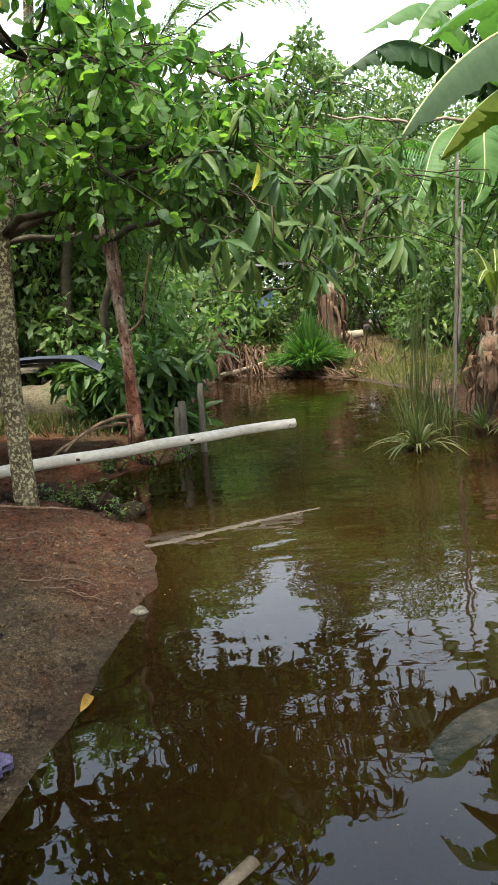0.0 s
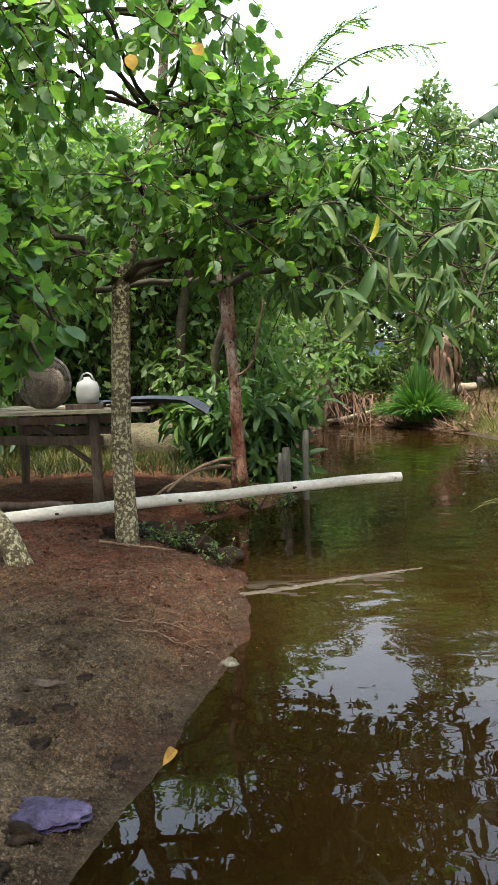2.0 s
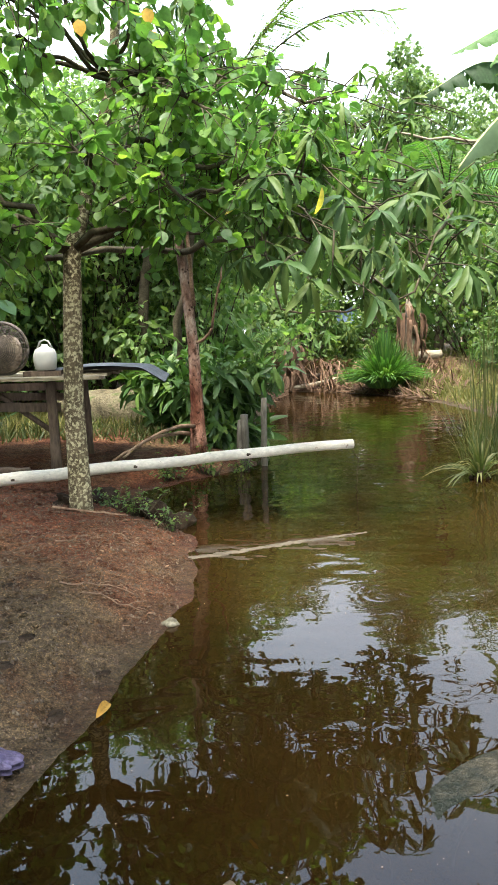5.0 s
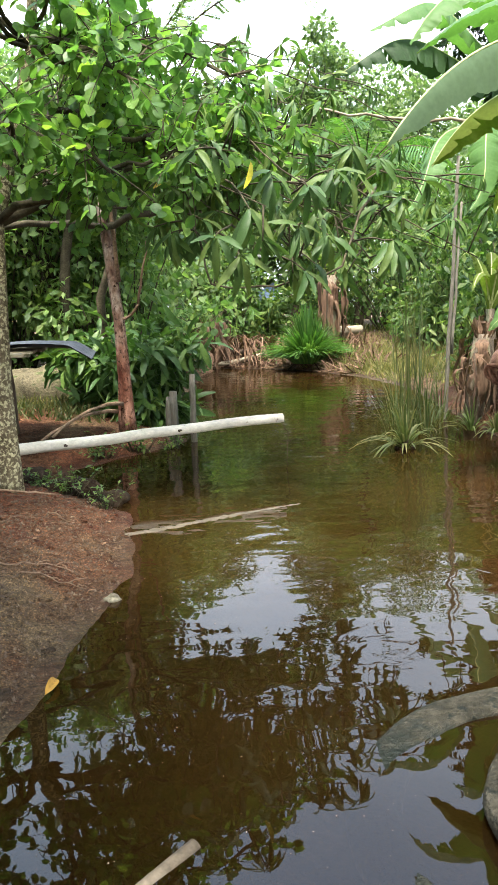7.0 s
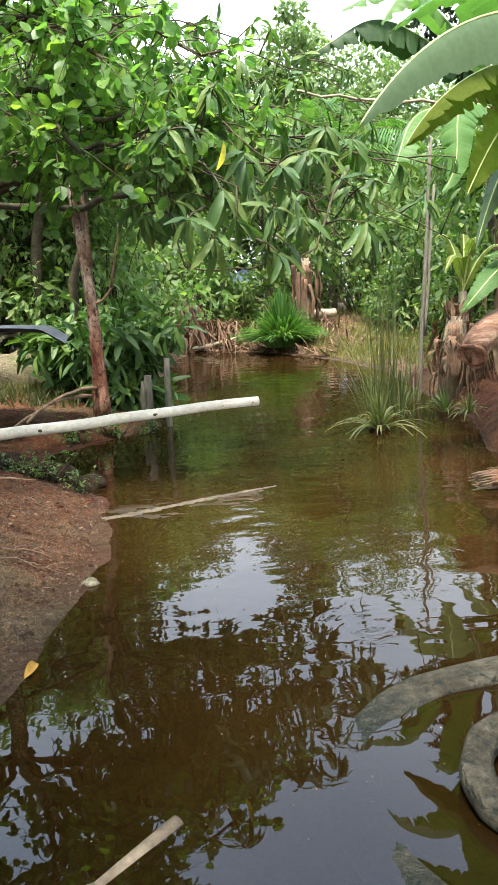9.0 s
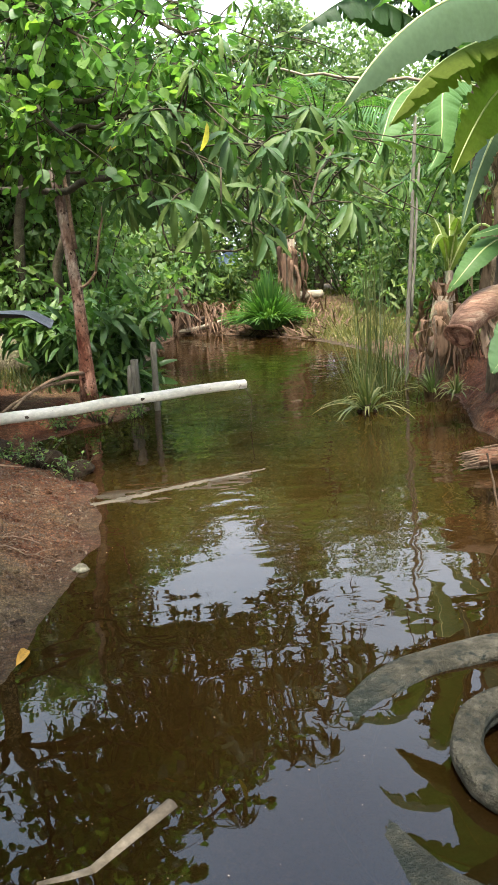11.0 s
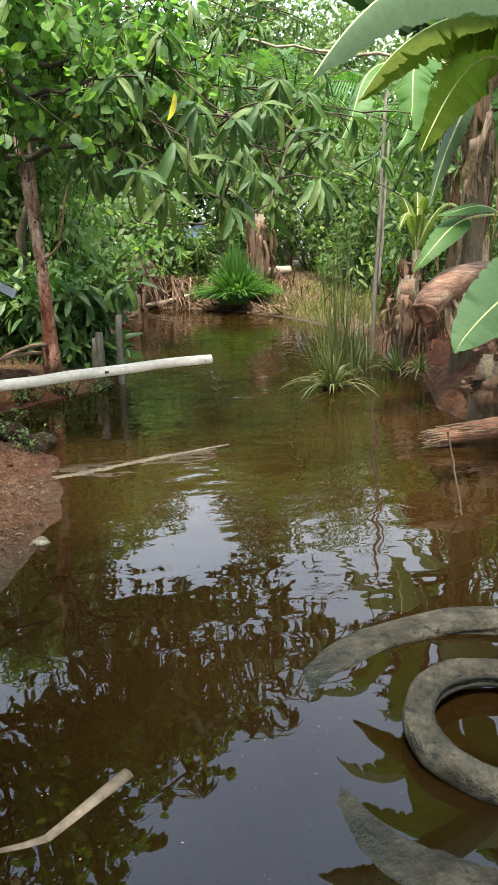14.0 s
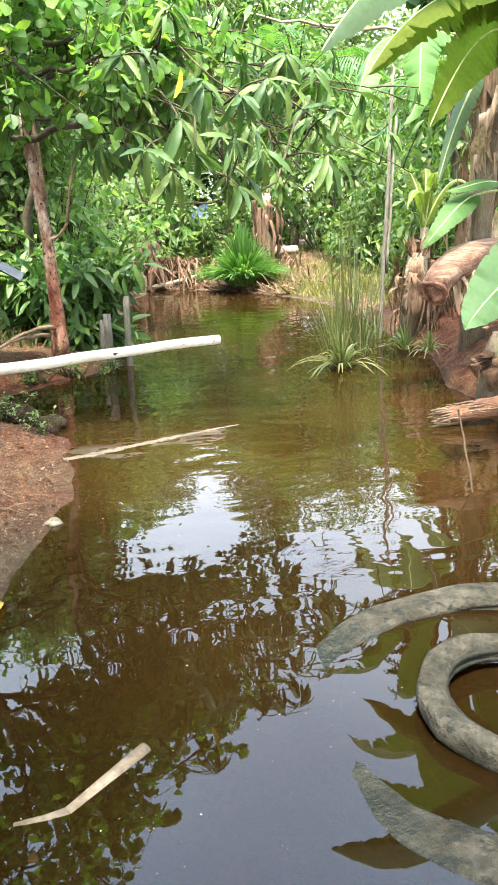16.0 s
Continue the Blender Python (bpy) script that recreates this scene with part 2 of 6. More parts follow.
MUD = mud_material()
LICHEN_BARK = surface("lichen_bark", [(0.35, (0.07, 0.053, 0.03)), (0.6, (0.135, 0.108, 0.066))], 9, 80, 0.9, 0.9, 0.012, (1, 1, 0.5), ((0.38, 0.345, 0.21), 46, 0.49))
RED_BARK = surface("red_bark", [(0.32, (0.055, 0.022, 0.014)), (0.5, (0.175, 0.112, 0.082)), (0.64, (0.33, 0.265, 0.215))], 7, 50, 0.95, 1.0, 0.02, (1, 1, 0.45), ((0.03, 0.016, 0.01), 20, 0.54))
def redden_foot(m):
    """Bark that has peeled to red near the ground, with a ragged upper limit."""
    n, l = m.node_tree.nodes, m.node_tree.links
    p = n["Principled BSDF"]
    col = p.inputs["Base Color"].links[0].from_socket
    co, sep, ragged, high = n.new("ShaderNodeTexCoord"), n.new("ShaderNodeSeparateXYZ"), noise_of(n, l, 5, 4), n.new("ShaderNodeMath")
    l.new(co.outputs["Object"], sep.inputs[0])
    high.operation = "MULTIPLY_ADD"
    high.inputs[1].default_value = 0.9
    l.new(ragged.outputs[0], high.inputs[0])
    l.new(sep.outputs[2], high.inputs[2])
    limit = n.new("ShaderNodeMapRange")
    limit.inputs[1].default_value, limit.inputs[2].default_value, limit.inputs[3].default_value, limit.inputs[4].default_value = 0.9, 1.5, 0.95, 0.0
    l.new(high.outputs[0], limit.inputs[0])
    l.new(mix_of(n, l, col, mix_of(n, l, col, (1.0, 0.66, 0.58), 1.0, "MULTIPLY"), limit.outputs[0]), p.inputs["Base Color"])


redden_foot(RED_BARK)
TWIG_BARK = surface("twig_bark", [(0.35, (0.032, 0.028, 0.017)), (0.65, (0.085, 0.072, 0.045))], 8, 60, 0.95, 0.6, 0.006)
WHITE_POLE = surface("peeled_pole", [(0.3, (0.52, 0.46, 0.37)), (0.6, (0.68, 0.62, 0.525))], 6, 55, 0.7, 0.2, 0.004, (0.5, 1, 1), ((0.2, 0.135, 0.085), 11, 0.63), 0.0, 0.5)
OLD_WOOD = surface("old_wood", [(0.3, (0.045, 0.031, 0.022)), (0.65, (0.115, 0.086, 0.064))], 5, 50, 0.85, 0.7, 0.008, (1, 1, 0.25))
DARK_EARTH = surface("dark_wet_earth", [(0.3, (0.014, 0.009, 0.005)), (0.6, (0.035, 0.022, 0.013)), (0.8, (0.06, 0.045, 0.028))], 14, 70, 0.85, 1.0, 0.02)
ROOT_WOOD = surface("root_wood", [(0.3, (0.13, 0.08, 0.05)), (0.65, (0.26, 0.175, 0.115))], 7, 60, 0.85, 0.6, 0.006)
DULL_PIPE = surface("silted_pipe", [(0.3, (0.055, 0.04, 0.026)), (0.65, (0.125, 0.1, 0.07))], 9, 50, 0.8, 0.4, 0.006, None, ((0.05, 0.036, 0.022), 22, 0.58))


def rubber_material():
    """Silt dried on the crown of the tyre, bare black rubber in blotches and pits and along the wet foot."""
    m = surface("muddy_rubber", [(0.3, (0.013, 0.012, 0.008)), (0.48, (0.032, 0.029, 0.02)), (0.66, (0.06, 0.054, 0.04))], 10, 60, 0.9, 1.0, 0.02, None, ((0.009, 0.011, 0.009), 24, 0.55))
    n, l = m.node_tree.nodes, m.node_tree.links
    p = n["Principled BSDF"]
    col = p.inputs["Base Color"].links[0].from_socket
    geo, sep = n.new("ShaderNodeNewGeometry"), n.new("ShaderNodeSeparateXYZ")
    l.new(geo.outputs["Position"], sep.inputs[0])
    ragged = noise_of(n, l, 11, 4)
    low = n.new("ShaderNodeMath")
    low.operation = "MULTIPLY_ADD"
    low.inputs[1].default_value = -0.045
    l.new(ragged.outputs[0], low.inputs[0])
    l.new(sep.outputs[2], low.inputs[2])
    foot = n.new("ShaderNodeMapRange")
    foot.inputs[1].default_value, foot.inputs[2].default_value, foot.inputs[3].default_value, foot.inputs[4].default_value = -0.024, -0.012, 0.0, 1.0
    l.new(low.outputs[0], foot.inputs[0])
    l.new(mix_of(n, l, (0.011, 0.013, 0.010), col, foot.outputs[0]), p.inputs["Base Color"])
    gloss = n.new("ShaderNodeMapRange")
    gloss.inputs[3].default_value, gloss.inputs[4].default_value = 0.35, 0.9
    l.new(foot.outputs[0], gloss.inputs[0])
    l.new(gloss.outputs[0], p.inputs["Roughness"])
    return m


RUBBER = rubber_material()
BARE_RUBBER = surface("bare_wet_rubber", [(0.3, (0.007, 0.008, 0.006)), (0.65, (0.02, 0.02, 0.015))], 12, 60, 0.9, 0.8, 0.008)


def water_material():
    m, n, l = nodes_of("pond_water")
    n.remove(n["Principled BSDF"])
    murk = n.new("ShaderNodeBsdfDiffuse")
    where, where_xyz, silt = n.new("ShaderNodeTexCoord"), n.new("ShaderNodeSeparateXYZ"), n.new("ShaderNodeMapRange")
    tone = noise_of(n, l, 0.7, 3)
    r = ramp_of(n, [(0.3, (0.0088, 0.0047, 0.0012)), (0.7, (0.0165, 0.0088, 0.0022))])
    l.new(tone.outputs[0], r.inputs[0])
    # `silt` grades brightness into the murk colour: darker near, lighter from the middle
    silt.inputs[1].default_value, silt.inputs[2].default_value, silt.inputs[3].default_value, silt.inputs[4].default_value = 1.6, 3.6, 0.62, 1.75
    l.new(where.outputs["Object"], where_xyz.inputs[0])
    l.new(where_xyz.outputs[1], silt.inputs[0])
    graded_murk = n.new("ShaderNodeVectorMath")
    graded_murk.operation = "SCALE"
    l.new(r.outputs[0], graded_murk.inputs[0])
    l.new(silt.outputs[0], graded_murk.inputs["Scale"])
    l.new(graded_murk.outputs[0], murk.inputs[0])
    clear = n.new("ShaderNodeBsdfTransparent")
    clear.inputs[0].default_value = (0.5, 0.27, 0.09, 1)
    body = n.new("ShaderNodeMixShader")
    body.inputs[0].default_value = 0.22
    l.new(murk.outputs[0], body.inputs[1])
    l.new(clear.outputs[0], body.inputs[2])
    gloss = n.new("ShaderNodeBsdfGlossy")
    gloss.inputs["Roughness"].default_value = 0.006
    fres = n.new("ShaderNodeFresnel")
    fres.inputs[0].default_value = 1.42
    out = n.new("ShaderNodeMixShader")
    l.new(fres.outputs[0], out.inputs[0])
    l.new(body.outputs[0], out.inputs[1])
    l.new(gloss.outputs[0], out.inputs[2])
    a, b = noise_of(n, l, 2.4, 0.5, 0.5, (1, 1.3, 1)), noise_of(n, l, 6.0, 0.6, 0.5, (1, 1.4, 1))
    s = n.new("ShaderNodeMath")
    s.operation = "MULTIPLY_ADD"
    s.inputs[1].default_value = 0.4
    l.new(b.outputs[0], s.inputs[0])
    l.new(a.outputs[0], s.inputs[2])
    c, fine = noise_of(n, l, 17, 1, 0.5, (1, 1.8, 1)), n.new("ShaderNodeMath")
    fine.operation = "MULTIPLY_ADD"
    fine.inputs[1].default_value = 0.02
    l.new(c.outputs[0], fine.inputs[0])
    l.new(s.outputs[0], fine.inputs[2])
    height = fine.outputs[0]
    # rings spreading from spots where fish touch the surface
    for x, y, reach, tall in ((0.77, 2.52, 0.26, 0.03), (0.68, 3.5, 0.4, 0.04), (1.1, 6.05, 0.4, 0.16), (1.5, 3.3, 0.35, 0.03)):
        where = n.new("ShaderNodeTexCoord")
        far = n.new("ShaderNodeVectorMath")
        far.operation = "DISTANCE"
        far.inputs[1].default_value = (x, y, 0)
        uneven, stir = noise_of(n, l, 5, 1), n.new("ShaderNodeMix")
        stir.data_type, stir.blend_type = "RGBA", "LINEAR_LIGHT"
        stir.inputs[0].default_value = 0.09
        l.new(where.outputs["Object"], stir.inputs[6])
        l.new(uneven.outputs["Color"], stir.inputs[7])
        l.new(stir.outputs[2], far.inputs[0])
        wave, size, fade = n.new("ShaderNodeMath"), n.new("ShaderNodeMath"), n.new("ShaderNodeMapRange")
        size.operation, wave.operation = "MULTIPLY", "SINE"
        size.inputs[1].default_value = 6.283 / 0.06
        l.new(far.outputs["Value"], size.inputs[0])
        l.new(size.outputs[0], wave.inputs[0])
        fade.inputs[1].default_value, fade.inputs[2].default_value, fade.inputs[3].default_value, fade.inputs[4].default_value = 0.02, reach, tall, 0.0
        l.new(far.outputs["Value"], fade.inputs[0])
        more = n.new("ShaderNodeMath")
        more.operation = "MULTIPLY_ADD"
        l.new(wave.outputs[0], more.inputs[0])
        l.new(fade.outputs[0], more.inputs[1])
        l.new(height, more.inputs[2])
        height = more.outputs[0]
    bump = n.new("ShaderNodeBump")
    bump.inputs["Strength"].default_value, bump.inputs["Distance"].default_value = 1.0, 0.0075
    l.new(height, bump.inputs["Height"])
    sep = n.new("ShaderNodeSeparateXYZ")
    co = n.new("ShaderNodeTexCoord")
    calm = n.new("ShaderNodeMapRange")
    calm.inputs[1].default_value, calm.inputs[2].default_value, calm.inputs[3].default_value, calm.inputs[4].default_value = 1.4, 4.2, 0.1, 1.0
    l.new(co.outputs["Object"], sep.inputs[0])
    l.new(sep.outputs[1], calm.inputs[0])
    l.new(calm.outputs[0], bump.inputs["Strength"])
    for sh in (gloss, fres):
        l.new(bump.outputs[0], sh.inputs["Normal"])
    l.new(out.outputs[0], n["Material Output"].inputs[0])
    return m


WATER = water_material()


# ---- mesh helpers ----
class Geo:
    """Collects vertices and faces, and makes one mesh of them."""

    def __init__(self):
        self.v, self.f, self.count = [], [], 0

    def add(self, verts, faces):
        self.v.append(np.asarray(verts, float).reshape(-1, 3))
        for size in sorted({len(x) for x in faces}):
            self.f.append(np.array([x for x in faces if len(x) == size]) + self.count)
        self.count += len(self.v[-1])

    def many(self, verts, faces):
        """verts (n, k, 3): n copies of one shape with the same faces."""
        n, k = verts.shape[:2]
        self.v.append(verts.reshape(-1, 3))
        for size in sorted({len(x) for x in faces}):
            some = np.array([x for x in faces if len(x) == size])
            self.f.append((some[None] + (np.arange(n) * k)[:, None, None]).reshape(-1, size) + self.count)
        self.count += n * k

    def tube(self, pts, radii, seg=8, wobble=0.0):
        pts = np.asarray(pts, float)
        radii = np.broadcast_to(np.asarray(radii, float), (len(pts),)) if np.ndim(radii) == 0 or len(np.atleast_1d(radii)) == len(pts) else np.interp(np.linspace(0, 1, len(pts)), np.linspace(0, 1, len(radii)), radii)
        d = np.gradient(pts, axis=0)
        d /= np.linalg.norm(d, axis=1)[:, None] + 1e-9
        ref = np.array([1.0, 0.2, 0.1]) if abs(d[0] @ [0, 0, 1]) > 0.7 else np.array([0, 0, 1.0])
        u = np.cross(d, ref)
        u /= np.linalg.norm(u, axis=1)[:, None] + 1e-9
        w = np.cross(d, u)
        a = np.linspace(0, 2 * np.pi, seg, endpoint=False)
        r = radii[:, None] * (1 + wobble * rng.uniform(-1, 1, (len(pts), seg)))
        ring = pts[:, None] + r[..., None] * (np.cos(a)[None, :, None] * u[:, None] + np.sin(a)[None, :, None] * w[:, None])
        verts = np.concatenate([ring.reshape(-1, 3), pts[:1], pts[-1:]])
        n, faces = len(pts), []
        for i in range(n - 1):
            for j in range(seg):
                k = (j + 1) % seg
                faces.append((i * seg + j, i * seg + k, (i + 1) * seg + k, (i + 1) * seg + j))
        for j in range(seg):
            k = (j + 1) % seg
            faces.append((n * seg, k, j))
            faces.append((n * seg + 1, (n - 1) * seg + j, (n - 1) * seg + k))
        self.add(verts, faces)

    def box(self, centre, size, m=None):
        v = np.array([(x, y, z) for x in (-0.5, 0.5) for y in (-0.5, 0.5) for z in (-0.5, 0.5)]) * size
        if m is not None:
            v = v @ np.array(m.to_3x3()).T
        self.add(v + np.asarray(centre), [(0, 1, 3, 2), (4, 6, 7, 5), (0, 4, 5, 1), (2, 3, 7, 6), (0, 2, 6, 4), (1, 5, 7, 3)])

    def mesh(self, name, material, smooth=True):
        me = bpy.data.meshes.new(name)
        v = np.concatenate(self.v)
        me.vertices.add(len(v))
        me.vertices.foreach_set("co", v.ravel())
        loops = np.concatenate([f.ravel() for f in self.f])
        sizes = np.concatenate([np.full(len(f), f.shape[1]) for f in self.f])
        me.loops.add(len(loops))
        me.loops.foreach_set("vertex_index", loops.astype(np.int32))
        me.polygons.add(len(sizes))
        me.polygons.foreach_set("loop_start", np.r_[0, np.cumsum(sizes)[:-1]].astype(np.int32))
        me.polygons.foreach_set("use_smooth", np.full(len(sizes), smooth))
        me.update(calc_edges=True)
        me.validate()
        me.materials.append(material)
        return me


def part(name, geo, material, parent, label="", smooth=True):
    ob = new(name, geo.mesh(name, material, smooth))
    ob.parent = parent
    if label:
        tagged(ob, label)
    return ob


def thing(name, label, category, at=(0, 0, 0), group="", kind=""):
    ob = new(name)
    ob.location = at
    bpy.context.view_layer.update()
    return tagged(ob, label, category, group, kind)


def solo(name, geo, material, label, category, group="", kind="", smooth=True):
    return tagged(new(name, geo.mesh(name, material, smooth)), label, category, group, kind)


def blade(stations=5, width=0.6, fold=0.1, droop=0.25, shape=0.5, tip=0.03):
    """A leaf along +x, one unit long, with its rib at y = 0. shape: where it is widest."""
    s = np.linspace(0, 1, stations)
    w = np.clip(s ** (shape / (1 - shape) * 0.7 + 0.05) * (1 - s) ** 0.6, 0, None)
    w = np.maximum(w / (w.max() + 1e-9) * width / 2, tip * (s > 0))
    v = []
    for k in range(stations):
        z = -droop * s[k] ** 2
        v += [(s[k], -w[k], z + fold * w[k]), (s[k], 0, z), (s[k], w[k], z + fold * w[k])]
    f = []
    for k in range(stations - 1):
        a, b = 3 * k, 3 * k + 3
        f += [(a, b, b + 1, a + 1), (a + 1, b + 1, b + 2, a + 2)]
    return np.array(v), f


def wavy(shape, amount=0.03, turns=3.0):
    """The same leaf with a rippled edge and a slight sideways sweep."""
    v, f = shape
    v = v.copy()
    v[:, 2] += amount * np.sin(v[:, 0] * turns * 6.283) * np.sign(v[:, 1]) + amount * 0.8 * np.cos(v[:, 0] * turns * 5) * (v[:, 1] != 0)
    v[:, 1] += 0.05 * np.sin(v[:, 0] * 2.6)
    return v, f


def unit(a):
    return a / (np.linalg.norm(a, axis=-1, keepdims=True) + 1e-9)


def scatter(geo, shape, at, way, up, size):
    """Many leaves: at (n, 3), pointing along way, faces turned to up, size (n,)."""
    v, f = shape
    x = unit(way)
    y = unit(np.cross(up, x))
    z = np.cross(x, y)
    out = v[None, :, 0:1] * x[:, None] + v[None, :, 1:2] * y[:, None] + v[None, :, 2:3] * z[:, None]
    geo.many(at[:, None] + out * np.asarray(size).reshape(-1, 1, 1), f)


def bend(a, b, sag=0.0, n=8, jitter=0.0):
    """A curved line from a to b."""
    a, b = np.asarray(a, float), np.asarray(b, float)
    t = np.linspace(0, 1, n)[:, None]
    p = a + (b - a) * t
    p[:, 2] += 4 * sag * (t * (1 - t))[:, 0]
    p[1:-1] += rng.normal(0, 1, (n - 2, 3)) * jitter
    return p


def twigs(limbs, count, length, spread=1.0, up=0.3, out=0.0):
    """Twigs that leave the limbs at random: start (n, 3), way (n, 3), length (n,)."""
    seg = [(p[i], p[i + 1]) for p in limbs for i in range(len(p) // 3, len(p) - 1)]
    lens = np.array([np.linalg.norm(b - a) for a, b in seg])
    pick = rng.choice(len(seg), count, p=lens / lens.sum())
    a, b = np.array([seg[k][0] for k in pick]), np.array([seg[k][1] for k in pick])
    s = a + (b - a) * rng.random((count, 1))
    w = unit(rng.normal(0, 1, (count, 3)) * spread + (0, 0, up) + out * unit(b - a))
    return s, w, length * rng.uniform(0.5, 1.3, count)


def dress(wood, leaves, limbs, shape, count, length, per, size, up=0.3, droop=0.3, flat=1.0, thin=0.004, out=0.0):
    """Twigs with leaves in turn along them."""
    s, w, ln = twigs(limbs, count, length, 1.0, up, out)
    at, way = [], []
    for k in range(count):
        e = s[k] + w[k] * ln[k] - (0, 0, droop * ln[k] * 0.5)
        wood.tube(bend(s[k], e, 0.05 * ln[k], 4), [thin * 1.6, thin * 0.6], 4)
        t = rng.uniform(0.25, 1.0, per)
        p = s[k] + (e - s[k]) * t[:, None]
        d = unit(w[k] * 0.6 + rng.normal(0, 0.75, (per, 3)) - (0, 0, droop))
        at.append(p)
        way.append(d)
    at, way = np.concatenate(at), np.concatenate(way)
    n = unit(rng.normal(0, 0.45, at.shape) + (0, 0, flat))
    scatter(leaves, shape, at, way, n, size * rng.uniform(0.65, 1.2, len(at)))


def clumps(leaves, shape, centres, radii, per, size, drop=0.35):
    """Leaf clumps round centres: (n, 3), radii (n,)."""
    n = len(centres)
    d = unit(rng.normal(0, 1, (n, per, 3)))
    r = rng.uniform(0.45, 1.05, (n, per, 1)) ** 0.6
    at = (centres[:, None] + d * r * np.asarray(radii).reshape(-1, 1, 1) * (1, 1, 0.8)).reshape(-1, 3)
    way = unit(d.reshape(-1, 3) * 0.5 + rng.normal(0, 0.6, at.shape) - (0, 0, drop))
    up = unit(rng.normal(0, 0.5, at.shape) + d.reshape(-1, 3) * 0.5 + (0, 0, 0.7))
    scatter(leaves, shape, at, way, up, size * rng.uniform(0.6, 1.3, len(at)))


# ---- ground and water ----
SHORE = np.array([(-0.75, 0.9), (-0.68, 1.6), (-0.53, 2.1), (-0.455, 2.4), (-0.41, 2.68), (-0.32, 3.05), (-0.22, 3.5), (-0.22, 4.1), (-0.28, 4.65), (-0.5, 5.15), (-0.75, 5.6), (-0.8, 6.1), (-0.35, 6.6), (0.15, 7.2), (0.05, 8.4), (0.2, 11.0), (0.6, 14.5), (0.9, 16.6), (2.0, 15.9), (2.7, 14.9), (3.3, 13.2), (3.5, 11.0), (3.2, 8.6), (3.05, 7.6), (2.95, 6.6), (2.5, 5.3), (2.45, 4.6), (3.2, 3.6), (3.6, 2.0), (3.0, 0.7), (1.0, 0.45), (-0.3, 0.5)])


def shore_distance(p):
    """Metres from the shore line, positive on land."""
    a, b = SHORE, np.roll(SHORE, -1, 0)
    best, inside = np.full(len(p), 1e9), np.zeros(len(p), bool)
    for (ax, ay), (bx, by) in zip(a, b):
        e = np.array([bx - ax, by - ay])
        t = np.clip(((p - (ax, ay)) @ e) / (e @ e), 0, 1)
        best = np.minimum(best, np.linalg.norm(p - (ax, ay) - t[:, None] * e, axis=1))
        cross = (ay > p[:, 1]) != (by > p[:, 1])
        inside ^= cross & (p[:, 0] < (bx - ax) * (p[:, 1] - ay) / (by - ay + 1e-12) + ax)
    return np.where(inside, -best, best)


def waves(p, scale, seed):
    r = np.random.default_rng(seed)
    out = np.zeros(len(p))
    for k in range(10):
        a, f = r.uniform(0, 6.28), scale * r.uniform(0.6, 1.8)
        out += np.sin((p[:, 0] * math.cos(a) + p[:, 1] * math.sin(a)) * f + r.uniform(0, 6.28))
    return out / 4


PRINTS = ((-1.01, 2.99), (-0.82, 2.58), (-0.9, 2.46), (-0.82, 2.36), (-1.15, 3.29), (-0.79, 2.83), (-0.6, 2.37), (-0.5, 2.73), (-1.02, 3.31))


def land(p):
    d = shore_distance(p) + 0.009 * waves(p, 7, 1) + 0.004 * waves(p, 27, 4)
    steep = np.clip((p[:, 0] - 1.0) / 1.5, 0, 1) * np.clip((10 - p[:, 1]) / 2, 0, 1)
    rise = 0.2 * (1 - np.exp(-np.maximum(d, 0) / 0.55)) * np.clip(d / 0.3, 0.12, 1) + 0.12 * (1 - np.exp(-np.maximum(d, 0) / 4))
    rise = rise + steep * 0.2 * (1 - np.exp(-np.maximum(d, 0) / 0.15))
    sink = -0.5 * (1 - np.exp(np.minimum(d, 0) / 1.2))
    z = np.where(d > 0, rise, sink) + steep * (0.02 * waves(p, 16, 9) + 0.016 * waves(p, 34, 10)) * np.clip(d * 8 + 0.35, 0, 1)
    z = z + 0.38 * np.clip((p[:, 1] - 14.6) / 3.0, 0, 1) ** 1.2 * np.clip((p[:, 0] - 2.4) / 1.2, 0, 1) * np.clip(d * 2, 0, 1)
    for k, (x, y) in enumerate(PRINTS):
        q = ((p[:, 0] - x) / 0.042) ** 2 + ((p[:, 1] - y) / 0.05) ** 2
        z = z - 0.018 * np.exp(-q * q) + 0.010 * np.exp(-((q - 1.6) ** 2) * 2)
    return z + 0.010 * waves(p, 12, 2) * np.clip(np.abs(d) * 4, 0.25, 1) + (0.006 * waves(p, 40, 6) + 0.005 * waves(p, 75, 8)) * np.clip(d * 3, 0, 1) + 0.03 * waves(p, 2.5, 3) * np.clip(d, 0, 1)


def land_at(x, y):
    return float(land(np.array([[x, y]]))[0])


